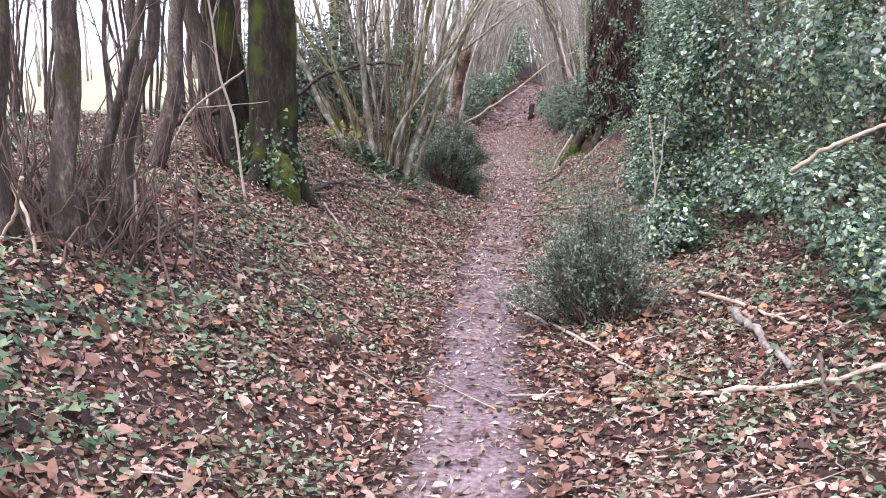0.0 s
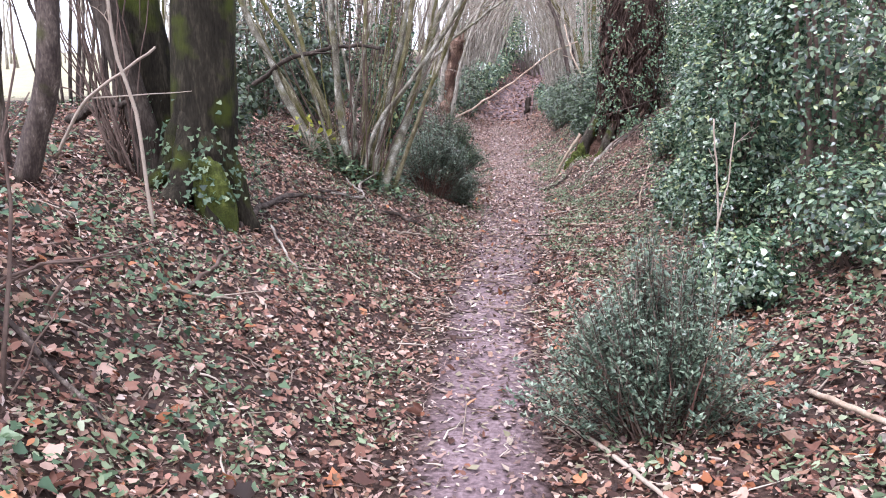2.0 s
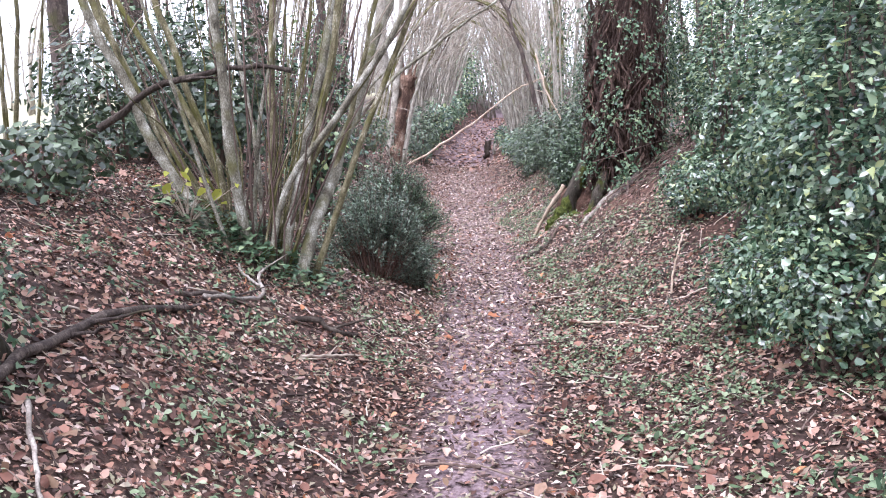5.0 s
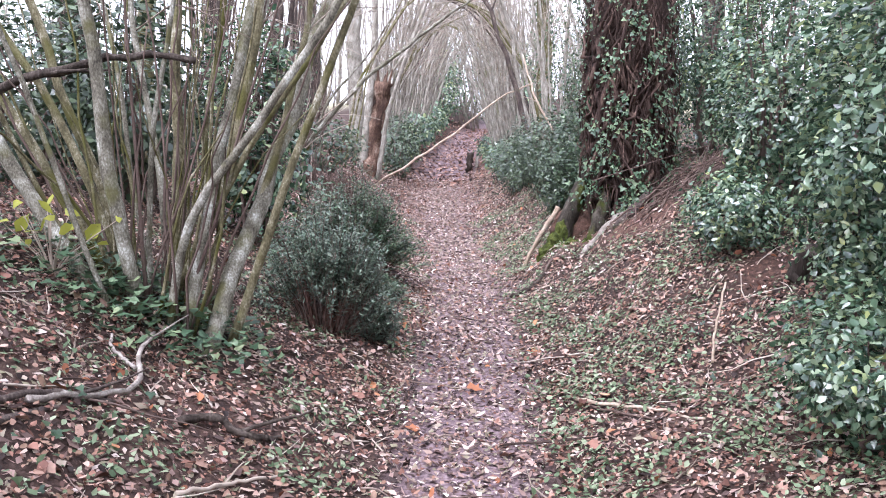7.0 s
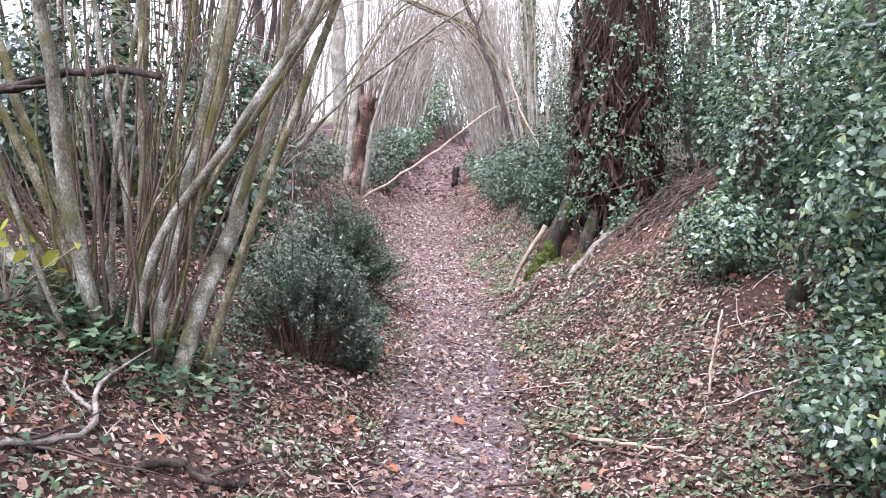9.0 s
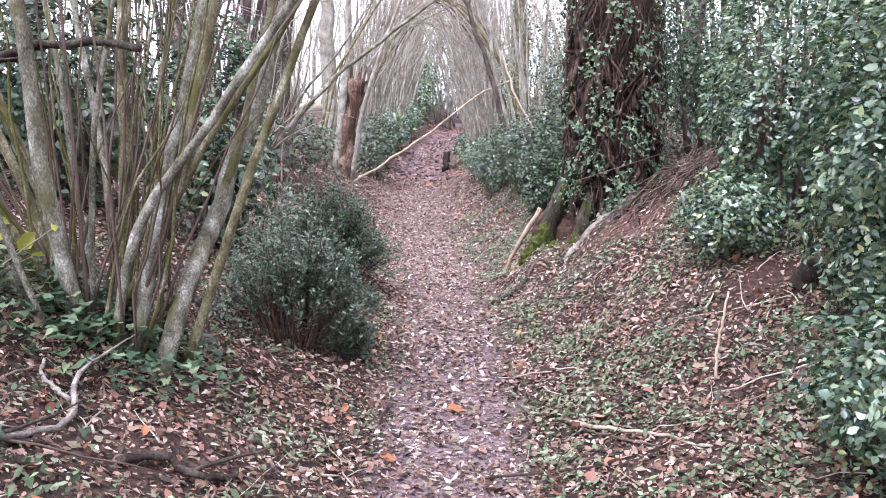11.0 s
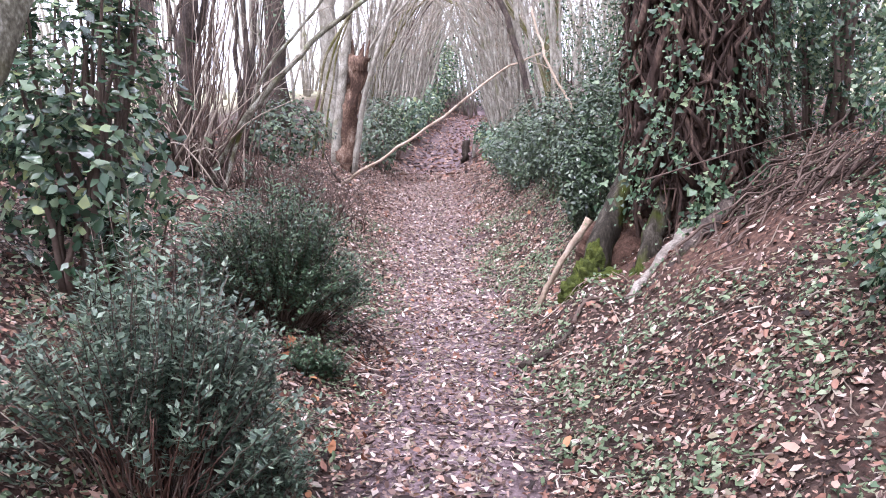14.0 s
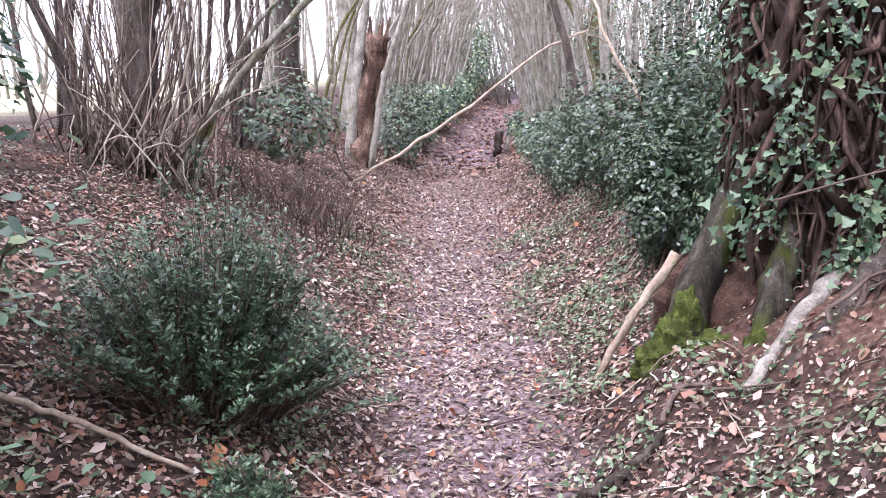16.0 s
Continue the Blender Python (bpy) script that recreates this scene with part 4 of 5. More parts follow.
for cx, cy, cz, sx, sy, sz in ((0.8, 13.2, 0.42, 0.1, 0.09, 0.15), (0.72, 13.2, 0.34, 0.1, 0.09, 0.1), (0.96, 13.16, 0.42, 0.14, 0.09, 0.09), (1.13, 13.0, 0.42, 0.08, 0.07, 0.14), (0.86, 13.25, 0.55, 0.06, 0.06, 0.14)):
    me = bpy.data.meshes.new("moss_cushion")
    bm = bmesh.new()
    bmesh.ops.create_icosphere(bm, subdivisions=4, radius=1)
    for v in bm.verts:
        v.co *= 1 + 0.4 * noise.noise(v.co * 2.4 + Vector((cx * 9, 0, 0))) + 0.16 * noise.noise(v.co * 7) + 0.06 * noise.noise(v.co * 17)
        v.co = Vector((cx + v.co.x * sx, cy + v.co.y * sy, cz + v.co.z * sz))
    bm.to_mesh(me)
    bm.free()
    me.materials.append(MOSS)
    part("moss_cushion", me, ivt, "bright green moss")
part("root", tubes("root", [(curve([(0.46, 13.55, gz(0.46, 13.55) - 0.02), (0.56, 13.5, 0.36), (0.68, 13.48, 0.58), (0.84, 13.48, 0.82)], 12, 0.004), 0.016, 0.026)], DEADWOOD, 9, 0.22), ivt, "pale bare root")
part("root", tubes("root", [(curve([(1.0, 12.7, gz(1.0, 12.7)), (1.14, 12.85, 0.5), (1.3, 13.0, 0.66), (1.5, 13.2, 0.8)], 12, 0.008), 0.026, 0.045)], BLEACHED, 9, 0.15), ivt, "whitish weathered root")
part("root", tubes("root", [(curve([(1.15, 12.72, gz(1.15, 12.72) - 0.03), (1.25, 12.75, 0.52), (1.4, 12.85, 0.7), (1.7, 13.1, 0.95)], 12, 0.008), 0.04, 0.06)], BARK_STOOL, 9, 0.1), ivt, "brown root")
mats = []
for _ in range(210):
    a = rng.uniform(math.pi * 0.8, math.pi * 2.05)
    a2 = a + rng.normal() * 0.95
    z0, z1 = rng.uniform(0.5, 2.4), 0
    z1 = z0 + rng.uniform(0.4, 1.8)
    r0, r1 = 0.42 + rng.uniform(0, 0.08), 0.41 + rng.uniform(0, 0.08)
    c = (1.55, 13.65)
    mats.append((curve([(c[0] + r0 * math.cos(a), c[1] + r0 * math.sin(a), z0), (c[0] + r1 * math.cos((a + a2) / 2), c[1] + r1 * math.sin((a + a2) / 2), (z0 + z1) / 2), (c[0] + 0.02 + r1 * math.cos(a2), c[1] + r1 * math.sin(a2), z1)], 9, 0.035), rng.gamma(2.2, 0.0055) + 0.004, 0.005))
single_shoots(ivt, "ivy_stem", mats, BARK_IVY, 6)
hang = []
for _ in range(150):
    x0, y0 = rng.uniform(1.2, 2.2), rng.uniform(12.4, 13.3)
    a = rng.normal() * 0.35
    z0 = gz(x0, y0)
    hang.append((curve([(x0, y0, z0 - 0.02), (x0 + 0.2 + a * 0.2, y0 + 0.12, z0 + rng.uniform(0.05, 0.25)), (x0 + 0.45, y0 + 0.3 + a * 0.3, z0 + rng.uniform(0.1, 0.45))], 7, 0.02), rng.uniform(0.005, 0.015), 0.004))
single_shoots(ivt, "fine_root", hang[::2], BARK_IVY)
single_shoots(ivt, "fine_root", hang[1::2], TWIG_DARK)
N = 26000
a = rng.uniform(math.pi * 0.6, math.pi * 2.3, N)
zz = 0.8 + 4.8 * rng.uniform(0, 1, N) ** 1.5
keep = wobble(a * 1.5, zz * 1.4, 0.35) > rng.uniform(-0.35, 0.9, N)
a, zz = a[keep], zz[keep]
rr = 0.46 + rng.gamma(1.5, 0.075, len(a))
P = np.stack([1.58 + rr * np.cos(a), 13.65 + rr * np.sin(a), zz], 1)
part("ivy_cover", leaves("ivy_cover", P, rng.gamma(6, 0.0056, len(a)).clip(0.018, 0.06), np.stack([np.cos(a), np.sin(a), np.full(len(a), 0.4)], 1) + rng.normal(size=(len(a), 3)) * 0.4, IVYSHAPE, IVY), ivt)
limbs = []
for i in range(8):
    s = np.array([1.55, 13.75, 4.4 + i * 0.5])
    a0 = rng.uniform(0, 6.28)
    d = np.array([math.cos(a0), math.sin(a0), 0.7])
    limbs.append((curve([s, s + d * 1.0, s + d * 2.3 + [0, 0, 0.5]], 9, 0.04), 0.08, 0.015))
single_shoots(ivt, "limb", limbs, BARK_DARK, 7)
part("twig_spray", tubes("twig_spray", twig_lines([l[0][k] for l in limbs for k in (4, 6, 8)] * 2, rng.normal(size=(48, 3)) + [0, 0, 0.8], 1.2, 4, 0.008), TWIG_DARK, 3), ivt)
stick("leaning_branch", [(1.15, 15.6, 0.0), (0.9, 15.8, 0.9), (0.62, 16.0, 1.6), (0.45, 16.2, 2.3)], 0.018, 0.012, DEADWOOD, "long thin pole leaning over the bank", 1)
stick("leaning_branch", [(1.3, 15.0, 0.0), (1.2, 15.2, 0.45), (1.06, 15.5, 0.85)], 0.022, 0.014, BLEACHED, "pale dead branch beside the ivy-clad tree", 1)
stick("leaning_branch", [(1.15, 13.05, 0.55), (1.6, 12.95, 0.45), (2.2, 12.9, 0.35)], 0.005, 0.003, TWIG_DARK, "thin bare twig across the ivy-clad trunk", 1)

# ---- the snag and the branch across the lane ----
snag = thing("snag", -2.6, 21.9, "broken dead tree with rotten reddish heartwood", "dead tree")
g = gz(-2.75, 21.9)
part("shell", tubes("shell", [(curve([(-2.78, 21.9, g - 0.1), (-2.74, 21.9, g + 0.7), (-2.6, 21.9, 2.2), (-2.48, 21.9, 2.8)], 16, 0.01), 0.18, 0.16)], ROTTEN, 14, 0.26), snag)
for k in range(7):
    a = rng.uniform(0, 6.28)
    part("splinter", tubes("splinter", [(curve([(-2.5 + 0.1 * math.cos(a), 21.9 + 0.1 * math.sin(a), 2.55), (-2.46 + 0.13 * math.cos(a), 21.9 + 0.13 * math.sin(a), 2.9), (-2.44 + 0.16 * math.cos(a), 21.9 + 0.14 * math.sin(a), 2.95 + rng.uniform(0, 0.25))], 6), 0.06, 0.012)], ROTTEN, 6, 0.1), snag)
part("pale_hazed_bark", tubes("pale_hazed_bark", [(curve([(-2.92, 21.75, g - 0.1), (-2.86, 21.75, g + 0.9), (-2.7, 21.78, 2.6), (-2.62, 21.8, 3.5), (-2.6, 21.8, 6)], 14, 0.01), 0.09, 0.05)], BARK_PALE_HAZE, 10, 0.05), snag)
part("side_stem", tubes("side_stem", [(curve([(-2.6, 21.8, g - 0.1), (-2.42, 21.8, 2.0), (-2.1, 21.85, 3.0), (-1.5, 22, 4.6)], 12, 0.01), 0.06, 0.03)], BARK_PALE_HAZE, 8, 0.05), snag)
bar = thing("leaning_branch", -2.3, 19.6, "long bare branch leaning across the lane", "branch")
part("shaft", tubes("shaft", [(curve([(-2.36, 19.7, gz(-2.36, 19.7) + 0.03), (-1.9, 19.75, 0.98), (-0.95, 19.9, 1.58), (0.05, 20.0, 2.38), (0.65, 20.05, 2.62)], 22, 0.01), 0.024, 0.014)], DEADWOOD, 8, 0.06), bar)
part("fork", tubes("fork", [(curve([(-2.36, 19.7, gz(-2.36, 19.7) + 0.05), (-2.5, 19.75, 0.85), (-2.62, 19.8, 1.15)], 6, 0.01), 0.022, 0.01)], BARK_STOOL, 6), bar)
stp = thing("tree_stump", -1.05, 28, "small dark broken stump beside the path", "stump")
g = gz(-1.05, 28)
part("post", tubes("post", [(curve([(-1.05, 28, g - 0.05), (-1.06, 28, 0.85), (-1.02, 28, 1.28)], 10, 0.015), 0.085, 0.11)], BARK_DARK, 10, 0.2), stp)
part("side_post", tubes("side_post", [(curve([(-0.85, 28, g - 0.05), (-0.84, 28, 0.9), (-0.8, 28, 1.4)], 8, 0.01), 0.05, 0.03)], BARK_PALE_HAZE, 7, 0.08), stp)
dk = thing("tree_stump", 2.2, 10.1, "small dark stump half hidden in ivy", "stump")
part("post", tubes("post", [(curve([(2.2, 10.1, gz(2.2, 10.1) - 0.05), (2.2, 10.08, 0.7), (2.22, 10.05, 0.82)], 8, 0.01), 0.1, 0.08)], BARK_DARK, 10, 0.12), dk)

# ---- left bank beyond: the old stool and trees ----
st2 = thing("coppice_stool", -2.9, 15.5, "tangled hazel stool with dead shoots on the bank", "tree")
stem_set(st2, [
    ([(-2.75, 15.45, gz(-2.75, 15.45) - 0.08), (-2.5, 15.5, 1.42), (-1.95, 15.5, 2.0), (-1.59, 15.5, 2.37), (-0.8, 15.5, 2.95), (0.0, 15.6, 3.5)], 0.042, 0.012),
    ([(-2.6, 15.5, gz(-2.6, 15.5) - 0.05), (-2.35, 15.5, 1.6), (-2.1, 15.5, 2.1), (-1.6, 15.5, 2.6), (-1.2, 15.5, 3.2)], 0.024, 0.01),
], BARK_GREY, 8, twigs=4, twig_len=0.6, knots=0.05)
stem_set(st2, [
    ([(-2.95, 15.5, gz(-2.95, 15.5) - 0.08), (-2.92, 15.5, 1.8), (-2.85, 15.5, 2.5), (-2.7, 15.6, 5.0)], 0.1, 0.04),
    ([(-3.1, 15.6, gz(-3.1, 15.6) - 0.08), (-3.0, 15.6, 2.0), (-2.7, 15.6, 2.8), (-2.3, 15.6, 5.0)], 0.05, 0.02),
    ([(-3.3, 15.4, gz(-3.3, 15.4) - 0.08), (-3.55, 15.4, 1.8), (-3.75, 15.4, 2.6), (-4.1, 15.6, 4.5)], 0.05, 0.02),
], BARK_STOOL, 8, twigs=5, twig_len=0.7, knots=0.05)
sh = []
for _ in range(150):
    bx, by = -2.95 + rng.normal() * 0.28, 15.45 + rng.normal() * 0.2
    d = rng.normal(size=2) * [0.5, 0.25]
    g = gz(bx, by)
    sh.append((curve([(bx, by, g + 0.1), (bx + d[0] * 0.4, by + d[1] * 0.4, g + 0.55), (bx + d[0], by + d[1], g + rng.uniform(0.7, 2.4))], 7, 0.015), rng.uniform(0.005, 0.013), 0.003))
for _ in range(26):
    bx, by = -2.95 + rng.normal() * 0.25, 15.3 + rng.normal() * 0.15
    e = (bx + rng.normal() * 0.25, by - rng.uniform(0.1, 0.4))
    sh.append((curve([(bx, by, gz(bx, by) + 0.4), ((bx + e[0]) / 2, (by + e[1]) / 2, gz(*e) + 0.35), (*e, gz(*e))], 6, 0.01), rng.uniform(0.005, 0.011), 0.003))
single_shoots(st2, "shoot", sh[::3], TWIG, 4)
single_shoots(st2, "shoot", sh[1::3] + sh[2::3], TWIG_DARK, 4)
bracken = thing("bramble_heap", -2.0, 16.4, "heap of brown dead bramble and fern stems", "undergrowth")
sh = []
for _ in range(260):
    bx, by = -2.15 + rng.normal() * 0.35, 16.6 + rng.normal() * 0.6
    d = rng.normal(size=2) * 0.35
    g = gz(bx, by)
    sh.append((curve([(bx, by, g - 0.02), (bx + d[0] * 0.5, by + d[1] * 0.5, g + rng.uniform(0.2, 0.6)), (bx + d[0], by + d[1], g + rng.uniform(0.02, 0.4))], 6, 0.015), 0.006, 0.002))
single_shoots(bracken, "stem", sh, TWIG_DARK, 3)

def big_tree(x, y, r, tall, mat, label, lean=(0, 0), ivy=0):
    owner = thing("tree", x, y, label, "tree", "trees beside the lane")
    g = gz(x, y) - 0.15
    top = np.array([x + lean[0], y + lean[1], g + tall])
    line = curve([(x, y, g), (x + lean[0] * 0.25, y + lean[1] * 0.25, g + tall * 0.35), top], 18, 0.03)
    part("trunk", tubes("trunk", [(line, r, r * 0.4)], mat, 10, 0.04), owner)
    lim = []
    for i in range(9):
        k = int(rng.integers(7, 18))
        a0 = rng.uniform(0, 6.28)
        d = np.array([math.cos(a0), math.sin(a0), 0.9])
        lim.append((curve([line[k], line[k] + d * 0.8, line[k] + d * 1.7 + [0, 0, 0.4]], 8, 0.04), r * 0.3, 0.012))
    single_shoots(owner, "limb", lim, mat, 6)
    part("twig_spray", tubes("twig_spray", twig_lines([l[0][k] for l in lim for k in (3, 5, 7)] * 2, rng.normal(size=(54, 3)) + [0, 0, 0.7], 1.2, 4, 0.008), TWIG, 3), owner)
    if ivy:
        a = rng.uniform(0, 6.28, ivy)
        zz = rng.uniform(0.3, tall * 0.55, ivy)
        px = np.interp(zz + g, line[:, 2], line[:, 0]) + (r + rng.gamma(1.3, 0.05, ivy)) * np.cos(a)
        py = np.interp(zz + g, line[:, 2], line[:, 1]) + (r + rng.gamma(1.3, 0.05, ivy)) * np.sin(a)
        tagged(part("ivy_cover", leaves("ivy_cover", np.stack([px, py, zz + g], 1), rng.uniform(0.05, 0.09, ivy), np.stack([np.cos(a), np.sin(a), np.full(ivy, 0.5)], 1), IVYSHAPE, IVY), owner), kind="stuff")


big_tree(-4.62, 24, 0.24, 10, BARK_STOOL, "brown woodland tree with bare limbs", ivy=500)
big_tree(-3.6, 24.3, 0.2, 10, BARK_PALE_HAZE, "pale straight woodland tree with bare limbs")
big_tree(0.9, 22.5, 0.17, 9, BARK_HAZEL, "straight tree with ivy on its trunk", (-0.1, 0), ivy=900)
big_tree(0.75, 19.5, 0.055, 6, BARK_STOOL, "slender tree leaning over the lane", (-2.2, 0.4))
big_tree(-6.8, 17.5, 0.22, 10, BARK_DARK, "dark hedgerow tree behind the bank", ivy=400)
big_tree(-5.2, 19.5, 0.18, 9, BARK_STOOL, "brown hedgerow tree behind the bank")
big_tree(-4.8, 12.0, 0.13, 8, BARK_STOOL, "slim hedgerow tree behind the hazel")
big_tree(-3.4, 13.0, 0.1, 8, BARK_HAZEL, "slim hedgerow tree behind the hazel")
big_tree(4.2, 9.3, 0.16, 9, BARK_DARK, "dark tree rising behind the hollies", ivy=500)
big_tree(4.9, 13.0, 0.18, 9, BARK_DARK, "dark tree rising behind the hollies", ivy=500)
big_tree(3.2, 17.5, 0.15, 9, BARK_STOOL, "brown tree behind the bank", ivy=400)

# the further clumps carry the haze in their pale bark colour
CLUMPS = [
    # x, y, stems, spread, height, radius, bark, lean
    (0.35, 22.5, 16, 1.3, 5.0, 0.035, BARK_PALE_HAZE, (-0.5, 0)), (1.0, 20.2, 9, 1.0, 5.0, 0.04, BARK_PALE_HAZE, (-0.3, 0)), (0.15, 25.5, 20, 1.6, 5.5, 0.035, BARK_PALE_HAZE, (-0.8, 0)),
    (-3.4, 18.6, 8, 1.2, 5.0, 0.035, BARK_STOOL, (0.4, 0)), (-3.3, 26.0, 13, 1.5, 6.0, 0.04, BARK_PALE_HAZE, (1.0, 0)), (-3.5, 30.0, 22, 1.6, 6.5, 0.045, BARK_PALE_HAZE, (1.3, 0)),
    (-0.1, 31.0, 22, 1.6, 6.5, 0.045, BARK_PALE_HAZE, (-1.2, 0)), (-3.7, 35.0, 22, 1.7, 7.0, 0.05, BARK_PALE_HAZE, (1.2, 0)), (-0.2, 36.0, 22, 1.7, 7.0, 0.05, BARK_PALE_HAZE, (-1.1, 0)),
    (-3.9, 41.0, 20, 1.8, 7.5, 0.055, BARK_PALE_HAZE, (1.0, 0)), (0.1, 42.0, 20, 1.8, 7.5, 0.055, BARK_PALE_HAZE, (-1.0, 0)), (-1.2, 50.0, 26, 2.2, 8.0, 0.06, BARK_PALE_HAZE, (0, 0)), (-4.2, 49.0, 20, 2.0, 8.0, 0.06, BARK_PALE_HAZE, (0.6, 0)), (1.4, 49.0, 20, 2.0, 8.0, 0.06, BARK_PALE_HAZE, (-0.6, 0)),
    (-4.0, 9.8, 8, 1.0, 4.0, 0.02, BARK_HAZEL, (0, 0)), (-5.0, 14.5, 10, 1.3, 5.0, 0.025, BARK_STOOL, (0, 0)), (-4.4, 16.6, 9, 1.2, 5.0, 0.03, BARK_STOOL, (0.3, 0)),
    (-5.5, 22.0, 9, 1.4, 5.5, 0.035, BARK_STOOL, (0, 0)), (-6.0, 27.0, 18, 1.6, 6.0, 0.04, BARK_PALE_HAZE, (0, 0)), (2.4, 24.5, 16, 1.4, 5.5, 0.035, BARK_PALE_HAZE, (0, 0)), (2.6, 29.0, 18, 1.6, 6.0, 0.04, BARK_PALE_HAZE, (0, 0)), (4.6, 20.5, 14, 1.4, 5.5, 0.035, BARK_STOOL, (0, 0)),
]
for x, y, n, spread, tall, r, bark, lean in CLUMPS:
    coppice(x, y, n, spread, tall, r, bark, "coppiced clump of pale, haze-toned bare stems beside the lane" if bark is BARK_PALE_HAZE else "coppiced clump of brown bare stems on the bank", lean, twigs=9)

for x, y, n, bark, lean in ((-3.3, 7.4, 9, BARK_STOOL, (0, 0.2)), (-4.2, 6.0, 12, BARK_STOOL, (0, 0)), (-4.6, 8.6, 12, BARK_STOOL, (0, 0)), (-6.2, 8.0, 12, BARK_STOOL, (0, 0))):
    coppice(x, y, n, 1.1, 4.2, 0.02, bark, "thin brown hedge stems along the bank top", lean, twigs=10, name="hedge_clump", twig_mat=TWIG_DARK, group="hedge stems on the bank top")

for x0, y, x1, z1, r, bark in ((-3.2, 20.5, 0.6, 5.2, 0.03, BARK_HAZEL), (0.95, 21.0, -2.0, 4.8, 0.035, BARK_HAZEL), (-3.3, 23.5, 0.3, 5.0, 0.035, BARK_PALE_HAZE), (0.75, 24.0, -2.6, 5.4, 0.04, BARK_STOOL), (-3.5, 27.0, -0.2, 5.4, 0.04, BARK_HAZEL),
                               (0.4, 28.5, -2.8, 5.6, 0.045, BARK_PALE_HAZE), (-3.8, 31.5, -0.4, 6.2, 0.045, BARK_STOOL), (0.2, 33.0, -3.0, 6.0, 0.045, BARK_HAZEL), (-4.0, 37.0, -0.6, 7.0, 0.05, BARK_PALE_HAZE), (0.2, 38.5, -3.4, 7.0, 0.05, BARK_PALE_HAZE)):
    arch = thing("arching_hazel", x0, y, "bare hazel bough arching over the lane", "tree", "boughs arching over the lane")
    g = gz(x0, y)
    stem_set(arch, [([(x0 + k * 0.12, y + k * 0.25, g - 0.06), (x0 + (x1 - x0) * 0.14, y + k * 0.3, g + (z1 - g) * 0.45), (x0 + (x1 - x0) * (0.45 - 0.06 * k), y + k * 0.3, g + (z1 - g) * 0.8), (x1 - 0.5 * k, y + k * 0.4, z1 + 0.25 * k)], r * (1 - 0.2 * k), r * 0.3) for k in range(3)], bark, 7, twigs=12, twig_len=1.0)

# far evergreens that close the lane
for cx, cy, rx, ry, h, n in [(-1.5, 55, 3.0, 2, 7, 5500), (-3.6, 47, 1.0, 2, 3.5, 2200), (0.2, 46, 1.0, 2, 3.5, 2200), (-5.5, 52, 2.4, 2, 5, 2500), (3.0, 52, 2.4, 2, 5, 2500), (-2.9, 28, 0.5, 1.5, 1.6, 1400), (-3.2, 33, 0.7, 1.5, 1.4, 1200), (-3.4, 39, 0.8, 1.6, 1.6, 1200), (-0.1, 33.5, 0.6, 1.6, 1.3, 1200), (0.2, 39, 0.8, 1.8, 1.6, 1200), (-0.35, 26.8, 0.45, 0.9, 0.7, 900), (0.1, 21.2, 0.45, 0.8, 0.7, 900)]:
    shrub("evergreen_shrub", cx, cy, rx, ry, h, n, 0.14 if cy > 30 else 0.08, SPINY, HOLLY, "dull green evergreen shrub further up the lane", "shrub", 8, "evergreens up the lane", shell=0.35, gap=0.3)

# ---- ground cover ----
def scatter(n, x0, x1, y0, y1):
    return rng.uniform(x0, x1, n), rng.uniform(y0, y1, n)


def on_ground(x, y, lift):
    return np.stack([x, y, height(x, y) + lift], 1)


def ground_normals(x, y, spread):
    e = 0.05
    nx = -(height(x + e, y) - height(x - e, y)) / (2 * e)
    ny = -(height(x, y + e) - height(x, y - e)) / (2 * e)
    n = np.stack([nx, ny, np.ones_like(nx)], 1)
    return n + rng.normal(size=n.shape) * spread


def litter(name, count, mean, shape, mat, label, lo, hi, path_share, lift, spread=0.35):
    x, y = scatter(count, -5.0, 5.0, -2.0, 26)
    d = np.abs(x - centre(y))
    w = np.clip((d - 0.16) / 0.3, 0.0, 1) * np.clip(1.4 - d / 4.5, 0, 1)
    w = np.maximum(w, np.interp(y, [5.5, 9], [path_share[0], path_share[1]]))
    w *= (0.8 + 0.35 * wobble(x, y, 0.5)) * np.clip(1.05 - 1.1 * bare_bank(x, y), 0.06, 1) * np.interp(y, [8, 13, 26], [1, 0.75, 0.45])
    k = rng.uniform(size=len(x)) < w
    x, y = x[k], y[k]
    n = len(x)
    size = (rng.gamma(5, mean / 5, n) * np.interp(y, [0, 5, 9, 26], [1.15, 1.0, 0.8, 0.8])).clip(lo, hi)
    ob = new(name, leaves(name, on_ground(x, y, rng.uniform(0.004, lift, n)), size, ground_normals(x, y, spread), shape, mat, 0.7))
    return tagged(ob, label, "leaf litter", kind="stuff")


litter("leaf_litter", 290000, 0.029, IRREG, LITTER, "brown and pinkish dead leaves covering the ground", 0.02, 0.11, (0.05, 0.3), 0.035)
litter("lobed_leaf_litter", 7000, 0.055, LOBED, LITTER, "larger lobed dead leaves among the litter", 0.035, 0.095, (0.0, 0.08), 0.04, 0.4)
litter("curled_leaf_litter", 120000, 0.032, OVAL, LITTER, "curled narrow dead leaves in the litter", 0.02, 0.1, (0.04, 0.3), 0.04, 0.6)

